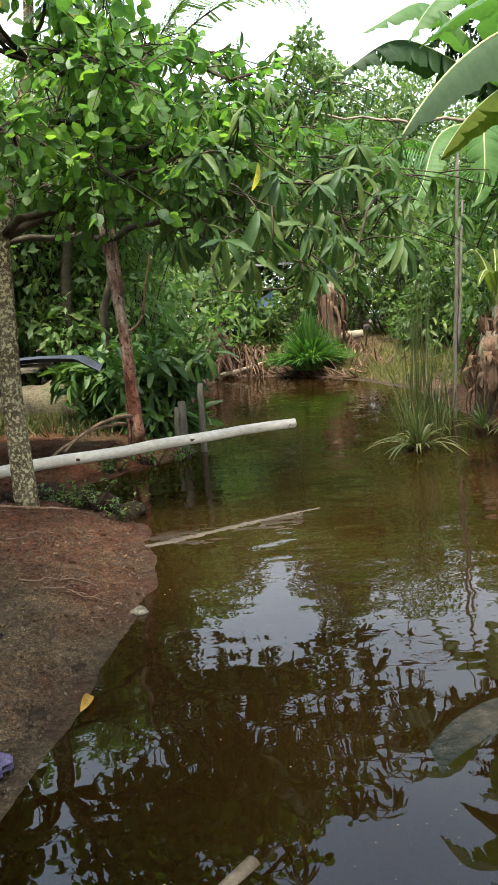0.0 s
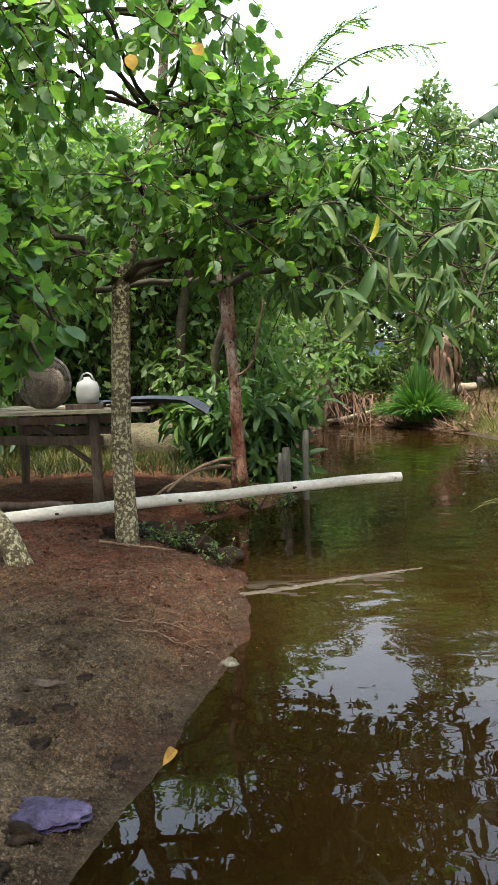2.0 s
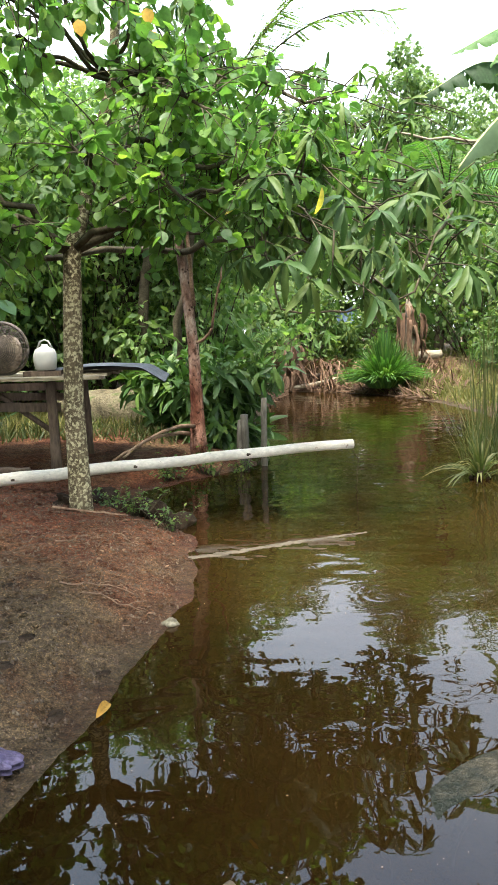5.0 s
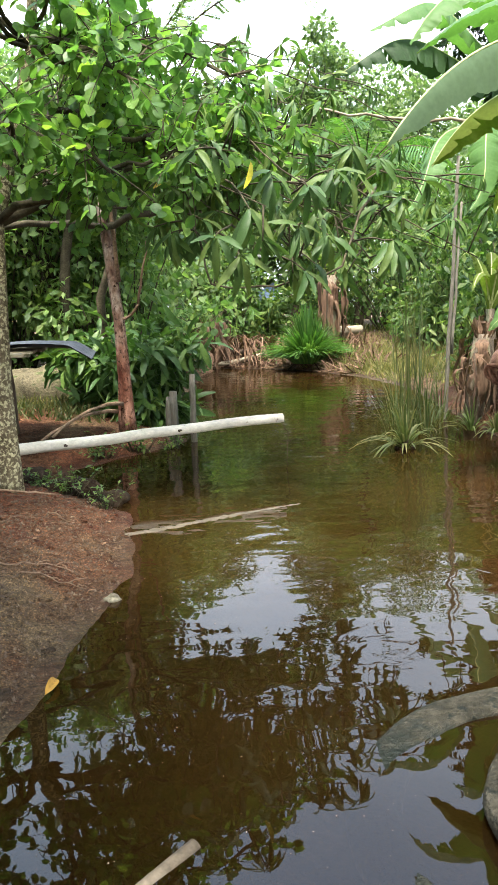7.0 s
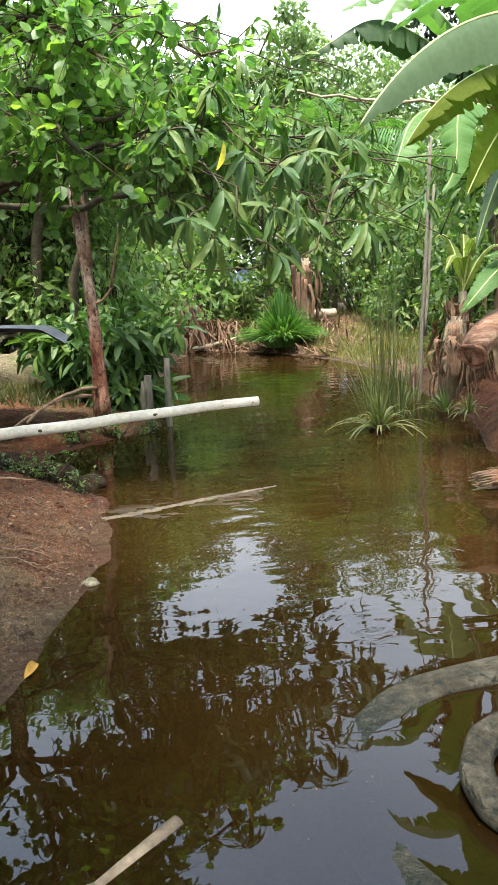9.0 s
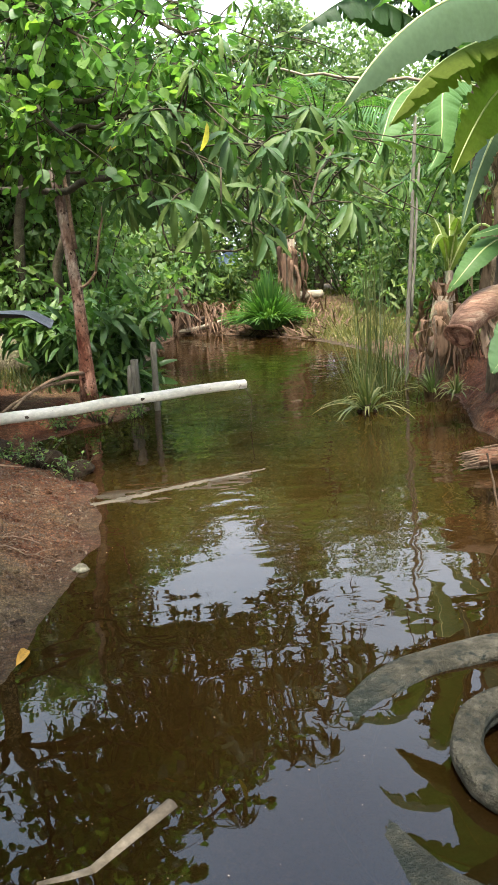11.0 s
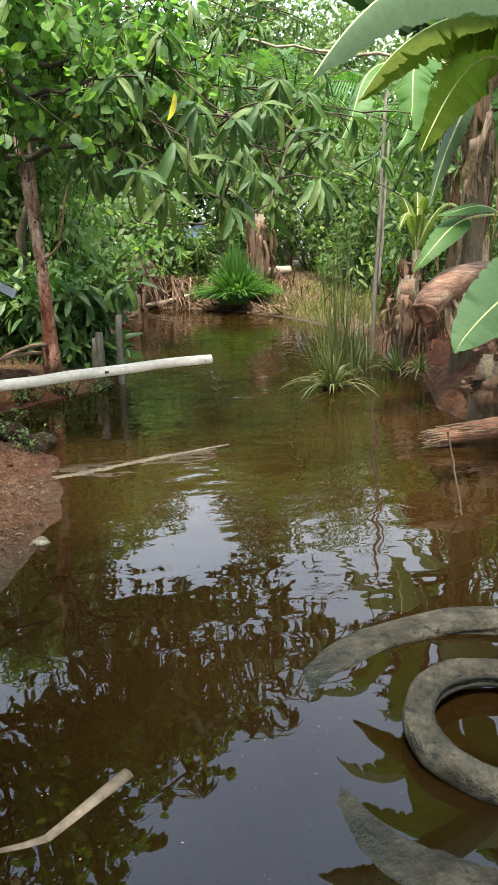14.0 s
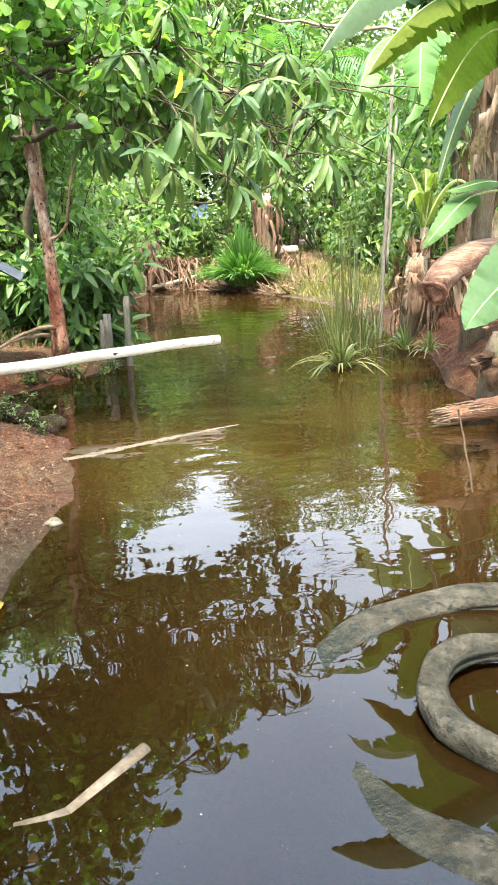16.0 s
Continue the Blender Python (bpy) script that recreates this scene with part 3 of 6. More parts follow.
def build_ground():
    xs = np.r_[-600, -200, -80, -40, -20, -12, np.arange(-8, -3, 0.25), np.arange(-3, -1.5, 0.045), np.arange(-1.5, -0.05, 0.018), np.arange(-0.05, 2.25, 0.045), np.arange(2.25, 3.1, 0.02), np.arange(3.1, 4.2, 0.045), np.arange(4.2, 9, 0.25), 12, 20, 40, 80, 200, 600]
    ys = np.r_[-600, -200, -60, -20, -8, -4, np.arange(-2, 0.6, 0.25), np.arange(0.6, 1.9, 0.045), np.arange(1.9, 5.2, 0.02), np.arange(5.2, 8.6, 0.045), np.arange(8.6, 20, 0.15), 22, 25, 30, 40, 60, 100, 200, 400, 900]
    gx, gy = np.meshgrid(xs, ys)
    p = np.stack([gx.ravel(), gy.ravel()], 1)
    v = np.c_[p, land(p)]
    far = np.abs(p).max(1) > 30
    v[far, 2] = 0.3
    w, h = len(xs), len(ys)
    i = (np.arange(h - 1)[:, None] * w + np.arange(w - 1)[None]).ravel()
    geo = Geo()
    geo.v, geo.f, geo.count = [v], [np.stack([i, i + 1, i + 1 + w, i + w], 1)], len(v)
    solo("ground", geo, MUD, "brown muddy pond bank of silt and earth", "ground", "", "structure")


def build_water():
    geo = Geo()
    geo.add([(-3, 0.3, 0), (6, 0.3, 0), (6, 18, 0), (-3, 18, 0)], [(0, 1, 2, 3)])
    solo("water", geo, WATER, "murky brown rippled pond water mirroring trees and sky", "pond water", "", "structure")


build_ground()
build_water()

# ---- trees ----
OVATE = blade(5, 0.78, 0.22, 0.12, 0.42)
LANCE = wavy(blade(7, 0.24, 0.35, 0.42, 0.5), 0.012, 2.2)
SIMPLE = blade(3, 0.5, 0.2, 0.2, 0.5)
TINY = (np.array([(0, 0, 0), (0.5, -0.28, 0.06), (1, 0, -0.1), (0.5, 0.28, 0.06)]), [(0, 1, 2, 3)])


def rosettes(wood, leaves, limbs, shape, count, length, per, size, up=0.2, droop=0.5, thin=0.004, singles=None):
    """Twigs that end in a whorl of long leaves."""
    s, w, ln = twigs(limbs, count, length, 1.0, up, 0.3)
    at, way, nor = [], [], []
    for k in range(count):
        e = s[k] + w[k] * ln[k]
        wood.tube(bend(s[k], e, 0.04 * ln[k], 4), [thin * 1.6, thin], 4)
        a = rng.uniform(0, 2 * np.pi, per)
        u = unit(np.cross(w[k], (0.3, 0.2, 1.0)))
        v = np.cross(w[k], u)
        d = np.cos(a)[:, None] * u + np.sin(a)[:, None] * v + w[k] * rng.uniform(0.1, 0.9, (per, 1))
        at.append(e - w[k] * ln[k] * rng.uniform(0, 0.25, (per, 1)))
        way.append(unit(d - (0, 0, droop)))
        nor.append(unit(w[k] + (0, 0, 0.8) + rng.normal(0, 0.25, (per, 3))))
    near = set(np.argsort([q[0][1] for q in at])[:22]) if singles else set()
    if singles:
        kinds = []
        for k in range(4):
            g = Geo()
            g.add(*wavy(blade(11, (0.2, 0.23, 0.22, 0.19)[k], 0.45, (0.35, 0.5, 0.65, 0.45)[k], 0.5), 0.014, 2.4))
            kinds.append(g.mesh("leaf", MANGO_SINGLE))
        for k in near:
            for q, d, u in zip(at[k], way[k], nor[k]):
                x = Vector(d).normalized()
                y = Vector(u).cross(x).normalized()
                m = Matrix((x, y, x.cross(y))).transposed().to_4x4()
                ob = new("leaf", kinds[rng.integers(4)])
                ob.parent = singles
                ob.matrix_local = Matrix.Translation(Vector(q)) @ m @ Matrix.Scale(size * rng.uniform(0.7, 1.2), 4)
    rest = [k for k in range(count) if k not in near]
    at, way, nor = (np.concatenate([q[k] for k in rest]) for q in (at, way, nor))
    scatter(leaves, shape, at, way, nor, size * rng.uniform(0.6, 1.2, len(at)))


def limbs_to(wood, starts, ends, sag, thick, thin, seg=7):
    out = []
    for k, e in enumerate(ends):
        p = bend(starts[k % len(starts)], e, sag, 10, 0.03)
        wood.tube(p, [thick, thin], seg, 0.08)
        out.append(p)
    return out


def lichen_tree():
    t = thing("lichen_barked_tree", "slim tree with lichen-spotted trunk and round green leaves", "tree", (-1.0, 4.78, 0.15))
    wood, limb, leaves, yellow = Geo(), Geo(), Geo(), Geo()
    trunk = np.array([(0, 0, -0.1), (0.0, 0, 0.12), (-0.01, 0, 0.7), (0.02, 0, 1.3), (0.03, 0.03, 1.6), (0.14, 0.2, 2.1), (0.26, 0.42, 2.7), (0.32, 0.45, 3.3), (0.3, 0.5, 4.6)])
    wood.tube(trunk, [0.082, 0.072, 0.062, 0.058, 0.055, 0.042, 0.034, 0.03, 0.018], 14, 0.05)
    low = [(1.2, -0.3, 1.92), (1.5, 0.3, 2.0), (-1.3, -0.3, 1.75), (0.9, -0.7, 2.2), (-0.8, -0.8, 2.2), (0.3, -0.9, 1.95), (-1.2, 0.4, 2.1), (1.0, -0.2, 2.5), (-0.3, -0.7, 1.6), (0.75, -0.5, 1.8), (-1.0, -0.2, 1.5), (1.1, 0.5, 1.9), (1.75, 0.9, 2.4), (1.3, 1.2, 2.55), (2.0, 0.5, 2.25), (1.6, 0.2, 2.5)]
    high = [(0.8, -0.3, 3.2), (-0.9, -0.5, 3.1), (-0.4, -0.9, 3.6), (0.7, 0.2, 3.8), (-1.3, 0.2, 3.7), (0.5, -0.6, 2.75), (-0.3, -0.8, 2.8), (0.1, -0.2, 3.3), (-0.7, -0.6, 2.6), (-1.6, -0.4, 2.8), (-1.9, 0.3, 3.2)]
    lows = limbs_to(limb, [trunk[4], trunk[5], trunk[4], trunk[6]], low, 0.1, 0.026, 0.008)
    highs = limbs_to(limb, [trunk[6], trunk[7]], high, 0.12, 0.016, 0.005)
    dress(limb, leaves, lows, OVATE, 640, 0.34, 8, 0.08, 0.15, 0.5, 0.6, 0.0028)
    dress(limb, leaves, highs, OVATE, 235, 0.42, 8, 0.09, 0.0, 0.75, 0.5, 0.0028)
    for q in ((0.18, -0.18, 2.84), (0.54, 0.02, 2.97), (0.56, 0.03, 2.85)):
        yellow = Geo()
        scatter(yellow, OVATE, np.array([q]), np.array([(0.2, -0.2, -1.0)]), np.array([(0.1, -1.0, 0.2)]), np.array([0.095]))
        part("yellowed_leaf", yellow, YELLOW_LEAF, t, "withered orange-yellow leaf")
    part("trunk", wood, LICHEN_BARK, t, "mottled bark with pale lichen")
    part("limb", limb, TWIG_BARK, t)
    part("crown", leaves, ROUND_LEAF, t)


def leaning_tree():
    t = thing("leaning_tree", "leaning pale-barked tree at the muddy bank with broad leaves", "tree", (-1.42, 4.1, 0.12))
    wood, limb, leaves = Geo(), Geo(), Geo()
    trunk = np.array([(0.02, 0, -0.1), (0, 0, 0.05), (-0.09, 0, 0.26), (-0.22, 0, 0.45), (-0.5, -0.05, 0.9), (-0.8, -0.15, 1.6), (-0.85, -0.3, 2.4), (-0.7, -0.5, 3.4), (-0.5, -0.6, 4.4)])
    wood.tube(trunk, [0.075, 0.068, 0.06, 0.058, 0.055, 0.05, 0.045, 0.03, 0.02], 12, 0.06)
    ends = [(0.65, -1.7, 1.32), (0.61, -1.7, 1.43), (0.75, -1.7, 1.2), (0.69, -1.78, 1.12), (0.61, -1.62, 1.24)]
    near = limbs_to(limb, [trunk[6]], ends, 0.12, 0.018, 0.005)
    high = limbs_to(limb, [trunk[6], trunk[7], trunk[8]], [(0.3, -1.6, 3.2), (-0.9, -1.4, 4.6), (0.2, -0.8, 5.2), (-1.4, -0.3, 4.2), (0.45, -0.75, 2.35), (0.25, -0.9, 2.55), (0.6, -0.6, 2.75), (0.0, -0.5, 2.7)], 0.15, 0.014, 0.005)
    dress(limb, leaves, [q[6:] for q in near], OVATE, 60, 0.13, 6, 0.075, 0.2, 0.4)
    dress(limb, leaves, high, OVATE, 125, 0.4, 8, 0.085, 0.0, 0.6)
    part("trunk", wood, LICHEN_BARK, t, "pale leaning trunk")
    part("limb", limb, TWIG_BARK, t)
    part("crown", leaves, ROUND_LEAF, t)


WHORLS = (
    ((0.47, 4.2, 1.74), (0.1, -0.6, -0.2), 7, 0.200, 1.35), ((0.28, 4.2, 1.6), (-0.2, -0.5, 0.0), 5, 0.200, 0.90),
    ((0.42, 4.25, 1.5), (0.1, -0.5, -0.1), 5, 0.200, 0.85), ((1.4, 4.7, 1.6), (0.2, -0.6, 0.1), 9, 0.232, 1.25),
    ((1.0, 4.7, 1.64), (0.0, -0.6, 0.0), 6, 0.208, 1.15), ((0.64, 4.5, 1.98), (0.1, -0.5, 0.3), 7, 0.192, 0.95),
    ((0.07, 4.6, 1.92), (-0.2, -0.5, 0.2), 6, 0.176, 0.95), ((1.22, 5.0, 2.07), (0.1, -0.5, 0.3), 7, 0.192, 0.95),
    ((0.8, 4.4, 1.42), (0.3, -0.5, -0.1), 5, 0.200, 1.15), ((1.55, 5.0, 1.9), (0.2, -0.4, 0.4), 7, 0.192, 0.95),
    ((0.3, 4.5, 2.15), (-0.1, -0.5, 0.4), 7, 0.176, 0.85), ((0.95, 4.3, 1.95), (0.2, -0.5, 0.2), 6, 0.192, 1.05))
HANGING = []
for wide, sag in ((0.2, 0.35), (0.23, 0.5), (0.21, 0.65), (0.18, 0.25)):
    g = Geo()
    g.add(*wavy(blade(13, wide, 0.45, sag, 0.5), 0.014, 2.6))
    HANGING.append(g.mesh("leaf", MANGO_SINGLE))


def mango_tree():
    t = thing("mango_tree", "reddish-barked mango tree with long drooping leaves", "tree", (-0.44, 7.2, 0.25))
    wood, limb, leaves, prop = Geo(), Geo(), Geo(), Geo()
    trunk = np.array([(0.04, 0, -0.15), (0.035, 0, 0.05), (0.03, 0, 0.35), (0.015, 0, 0.9), (-0.03, 0, 1.4), (-0.08, 0, 1.9), (-0.09, 0, 2.15), (0.0, 0.05, 2.6), (0.1, 0.1, 3.3)])
    wood.tube(trunk, [0.095, 0.078, 0.06, 0.052, 0.046, 0.044, 0.038, 0.03, 0.02], 14, 0.07)
    for a, b in (((0.0, -0.06, 0.15), (-0.42, -1.55, 0.1)), ((-0.05, -0.05, 0.08), (-0.52, -1.45, 0.06))):
        root = Geo()
        root.tube(bend(a, b, 0.07, 9, 0.004), [0.02, 0.014, 0.01], 8, 0.08)
        part("exposed_root", root, ROOT_WOOD, t, "pale brown root reaching over the pole")
    prop.tube(bend((0.04, -0.08, 1.25), (-0.02, -0.08, 2.2), 0, 6, 0.004), [0.02, 0.017], 7)
    prop.tube(bend((0.05, -0.05, 0.92), (0.2, -0.08, 1.05), -0.03, 6), [0.014, 0.013], 7)
    prop.tube(bend((0.2, -0.08, 1.05), (0.3, -0.1, 1.6), -0.02, 7, 0.006), [0.013, 0.008], 7)
    droop = [(1.0, -3.0, 1.5), (1.25, -2.6, 1.25), (1.6, -2.2, 1.5), (2.0, -1.7, 1.6), (0.85, -2.9, 1.8), (1.7, -2.4, 1.85), (2.5, -1.6, 1.35), (2.3, -1.0, 2.0), (1.35, -2.9, 1.55), (0.75, -2.2, 1.6), (2.1, -2.3, 1.7), (1.9, -2.0, 1.2), (0.7, -2.6, 1.35), (2.7, -1.9, 1.7), (2.5, -2.2, 1.25), (2.2, -1.2, 1.1), (1.2, -1.6, 1.3)]
    top = [(0.4, -1.6, 2.3), (1.1, -1.0, 2.5), (1.9, -0.2, 2.6), (0.9, 0.1, 2.9), (-0.4, -1.4, 2.6), (-0.3, -1.9, 2.25), (-0.75, -1.6, 2.4), (0.1, -1.75, 2.3), (1.6, -1.4, 2.4), (2.6, -0.6, 2.4), (0.3, -0.6, 3.2), (-0.9, -0.4, 2.9), (1.4, 0.6, 3.1), (2.6, 0.3, 2.9), (0.5, 0.9, 3.4)]
    a = limbs_to(limb, [trunk[5], trunk[6], trunk[7]], droop, 0.22, 0.009, 0.0035)
    b = limbs_to(limb, [trunk[7], trunk[8]], top, 0.15, 0.008, 0.003)
    for q in ((0.78, -1.9, 1.64), (-0.88, -1.9, 1.52)):
        limb.tube(bend((-0.06, 0, 1.74), q, 0.05, 9, 0.02), [0.03, 0.02], 8, 0.1)
    limb.tube(bend((0.72, -2.55, 1.12), (1.5, -2.6, 1.2), -0.06, 9, 0.01), [0.006, 0.007], 6)
    limb.tube(bend((1.5, -2.6, 1.2), (1.9, -1.9, 1.75), 0.05, 8, 0.01), [0.007, 0.01], 6)
    limb.tube(bend((0.72, -2.55, 1.12), (0.6, -2.2, 1.7), 0.02, 8, 0.01), [0.006, 0.008], 6)
    inner = limbs_to(limb, [trunk[6], trunk[7]], [(0.5, -0.9, 1.65), (1.0, -1.2, 1.75), (1.5, -0.7, 1.6), (2.1, -0.4, 1.75), (0.9, -0.3, 1.9), (-0.5, -0.8, 1.8), (-0.9, -0.3, 2.0), (1.8, 0.3, 1.95), (2.6, -0.5, 1.85)], 0.12, 0.016, 0.005)
    over = limbs_to(limb, [trunk[8]], [(0.22, -2.2, 2.95), (0.08, -2.1, 3.2), (0.3, -2.2, 2.7), (-0.1, -2.0, 3.0)], 0.12, 0.012, 0.004)
    rosettes(limb, leaves, a, LANCE, 165, 0.26, 8, 0.155, 0.2, 0.95, singles=t)
    rosettes(limb, leaves, b, LANCE, 95, 0.32, 8, 0.155, 0.3, 0.7)
    rosettes(limb, leaves, inner, LANCE, 60, 0.3, 8, 0.16, 0.3, 0.7)
    rosettes(limb, leaves, over, LANCE, 26, 0.2, 7, 0.14, -0.1, 1.2)
    # whorls of long leaves that hang nearest the pond: tip of the twig, its way, leaves, length, droop
    for tip, w, per, size, droop in WHORLS:
        tip, w = np.array(tip) - (-0.44, 7.2, 0.25), unit(np.array(w, float))
        limb.tube(bend(tip - w * 0.45 + (0, 0.15, 0.1), tip, 0.03, 6, 0.006), [0.007, 0.004], 5)
        turn = np.linspace(0, 6.283, per, endpoint=False) + rng.uniform(0, 0.5, per)
        u = unit(np.cross(w, (0.3, 0.2, 1.0)))
        v = np.cross(w, u)
        for k in range(per):
            d = Vector(np.cos(turn[k]) * u + np.sin(turn[k]) * v + w * rng.uniform(0.2, 0.8) - np.array((0, 0, droop))).normalized()
            y = Vector(w + (0, -0.2, 0.9)).cross(d).normalized()
            ob = new("leaf", HANGING[k % len(HANGING)])
            ob.parent = t
            ob.matrix_local = Matrix.Translation(Vector(tip - w * 0.03 * (k % 3))) @ Matrix((d, y, d.cross(y))).transposed().to_4x4() @ Matrix.Scale(size * rng.uniform(0.8, 1.15), 4)
    for at, way, up, size in (((0.92, -3.06, 1.72), (-0.12, 0.1, -1.0), (0.4, -1.0, 0.1), 0.135), ((0.5, -2.75, 1.7), (-0.8, -0.2, -0.35), (0.1, -1.0, 0.4), 0.1)):
        yellow = Geo()
        scatter(yellow, LANCE, np.array([at]), np.array([way]), np.array([up]), np.array([size]))
        part("yellowed_leaf", yellow, LEMON_LEAF, t, "bright yellow withered leaf")
    part("trunk", wood, RED_BARK, t, "peeling red-brown bark")
    part("prop_stick", prop, ROOT_WOOD, t, "pale thin shoots against the trunk")
    part("limb", limb, TWIG_BARK, t)
    part("crown", leaves, MANGO_LEAF, t)


def overhanging_tree():
    """A spreading tree on the bank behind the mango; its small round leaves close the view over the pond."""
    t = thing("spreading_tree", "spreading tree with small pale round leaves over the pond", "tree", (-1.25, 9.6, 0.2))
    wood, limb, leaves = Geo(), Geo(), Geo()
    trunk = np.array([(0, 0, -0.1), (0.02, 0, 0.8), (0.1, -0.05, 1.7), (0.25, -0.1, 2.4), (0.4, -0.1, 3.0)])
    wood.tube(trunk, [0.09, 0.075, 0.062, 0.05, 0.03], 10, 0.06)
    ends = [(0.6, -0.8, 3.1), (1.1, -0.9, 3.25), (1.6, -0.7, 3.3), (2.0, -1.0, 3.05), (2.5, -0.6, 3.1), (2.9, -0.9, 2.9), (1.4, 0.2, 3.45), (2.2, 0.3, 3.2), (0.2, -0.4, 3.5), (-0.4, -0.7, 3.2), (0.8, 0.4, 3.4), (1.8, -1.3, 2.75), (1.0, -1.4, 2.8)]
    limbs = limbs_to(limb, [trunk[3], trunk[4]], ends, 0.12, 0.022, 0.005)
    dress(limb, leaves, limbs, OVATE, 520, 0.36, 9, 0.085, 0.3, 0.4, 0.6, 0.0025)
    part("trunk", wood, TWIG_BARK, t)
    part("limb", limb, TWIG_BARK, t)
    part("crown", leaves, PALE_ROUND, t)


def bush(at, radius, height, count, material, shape, size, label, name="bush", group=""):
    t = thing(name, label, "bush", (at[0], at[1], land_at(*at)), group)
    leaves, wood = Geo(), Geo()
    n = max(6, int(count / 70))
    c = np.c_[rng.normal(0, radius * 0.5, (n, 2)), rng.uniform(0.08, 1, n) * height]
    for q in c:
        wood.tube(bend((q[0] * 0.25, q[1] * 0.25, -0.05), q, 0.05, 5, 0.03), [0.016, 0.005], 5)
    clumps(leaves, shape, c, rng.uniform(0.25, 0.5, n) * radius * 0.8 + 0.08, 70, size)
    part("stem", wood, TWIG_BARK, t)
    part("foliage", leaves, material, t)


def far_tree(at, height, radius, count, material, size, label, shape=TINY, lean=0.3, low=0.25):
    t = thing("background_tree", label, "tree", (at[0], at[1], 0.15), "trees behind the pond")
    wood, leaves = Geo(), Geo()
    wood.tube(bend((0, 0, -0.1), (rng.normal(0, lean), rng.normal(0, lean), height * 0.88), 0, 8, 0.06), [0.014 * height + 0.04, 0.025], 8, 0.08)
    n = max(14, int(count / 160))
    d = unit(rng.normal(0, 1, (n, 3)))
    c = d * rng.uniform(0.25, 1, (n, 1)) ** 0.7 * (radius, radius, height * (1 - low) / 2) + (0, 0, height * (1 + low) / 2)
    for q in c[::2]:
        wood.tube(bend((0, 0, max(0.3, q[2] * 0.65)), q, 0.1, 5, 0.04), [0.028, 0.007], 5)
    clumps(leaves, shape, c, rng.uniform(0.16, 0.36, n) * radius, 160, size)
    part("trunk", wood, TWIG_BARK, t)
    part("crown", leaves, material, t)


def feather_tree():
    """A thin tree whose arching shoots carry leaves of many narrow leaflets in two ranks."""
    t = thing("feather_leaved_tree", "thin tree with arching shoots of fine feathery leaves", "tree", (-0.9, 9.2, 0.2))
    wood, leaves = Geo(), Geo()
    stem = bend((0, 0, -0.1), (0.55, -1.0, 2.95), 0, 8, 0.03)
    wood.tube(stem, [0.06, 0.03], 8, 0.06)
    at, way, nor = [], [], []
    for tip, sag in (((2.4, -1.2, 4.1), 0.4), ((1.75, -1.2, 4.4), 0.22), ((1.4, -1.0, 4.15), 0.15)):
        p = bend(stem[-1], tip, sag, 14)
        wood.tube(p, [0.012, 0.004], 6)
        for k in range(5, 14):
            for side in (-1, 1):
                d = unit(p[k] - p[k - 1])
                b = unit(np.cross(d, (0, 0, 1.0)) * side + d * 0.7 + rng.normal(0, 0.2, 3) - (0, 0, 0.15))
                ln = rng.uniform(0.2, 0.34)
                q = bend(p[k], p[k] + b * ln - (0, 0, 0.06), 0.03, 6)
                wood.tube(q, [0.003, 0.002], 3)
                e = unit(np.cross(b, (0, 0, 1.0)))
                s = np.linspace(0.06, 1, 20)
                for r in (-1, 1):
                    at.append(p[k] + (q[-1] - p[k]) * s[:, None] + (0, 0, 0.02))
                    way.append(np.tile(unit(e * r + b * 0.5 - (0, 0, 0.3)), (20, 1)))
    at, way = np.concatenate(at), np.concatenate(way)
    thin = (np.array([(0, 0, 0), (0.5, -0.11, 0), (1, 0, -0.1), (0.5, 0.11, 0)]), [(0, 1, 2, 3)])
    scatter(leaves, thin, at, way, np.tile((0, 0, 1.0), (len(at), 1)) + rng.normal(0, 0.2, at.shape), np.full(len(at), 0.06))
    part("stem", wood, TWIG_BARK, t)
    part("foliage", leaves, BUSH_LEAF, t)


def tuft(name, at, z, count, length, material, label, category, width=0.03, lift=1.0, base=0.03, droop=0.8, root=None, spread=0.8):
    """Blades that arch out of one root."""
    t = thing(name, label, category, (at[0], at[1], z))
    geo = Geo()
    s = np.linspace(0, 1, 7)
    for k in range(count):
        a, r = rng.uniform(0, 6.283), rng.uniform(0.1, 1)
        d = np.array([math.cos(a), math.sin(a), 0])
        ln = length * rng.uniform(0.6, 1.15)
        reach, rise = ln * r * spread, ln * lift * (1.15 - 0.6 * r)
        p = d * (base * r + reach * s[:, None] ** 1.2) + np.array([0, 0, 1.0]) * (rise * (s - droop * r * s ** 2.2))[:, None]
        side = np.array([-d[1], d[0], 0]) * (width / 2 * np.sin(np.pi * np.clip(s * 0.85 + 0.15, 0, 1)) ** 0.7 + 0.001)[:, None]
        mid = p - np.array([0, 0, width * 0.15])
        v = np.stack([p - side, mid, p + side], 1).reshape(-1, 3)
        f = [q for i in range(6) for q in ((3 * i, 3 * i + 3, 3 * i + 4, 3 * i + 1), (3 * i + 1, 3 * i + 4, 3 * i + 5, 3 * i + 2))]
        geo.add(v, f)
    part("foliage", geo, material, t)
    if root:
        g = Geo()
        for k in range(14):
            a = rng.uniform(0, 6.283)
            g.tube(bend((0, 0, 0.06), (math.cos(a) * root, math.sin(a) * root, -0.12), 0.06, 5), [0.02, 0.01], 5)
        part("root", g, DARK_EARTH, t, "dark matted root clump")


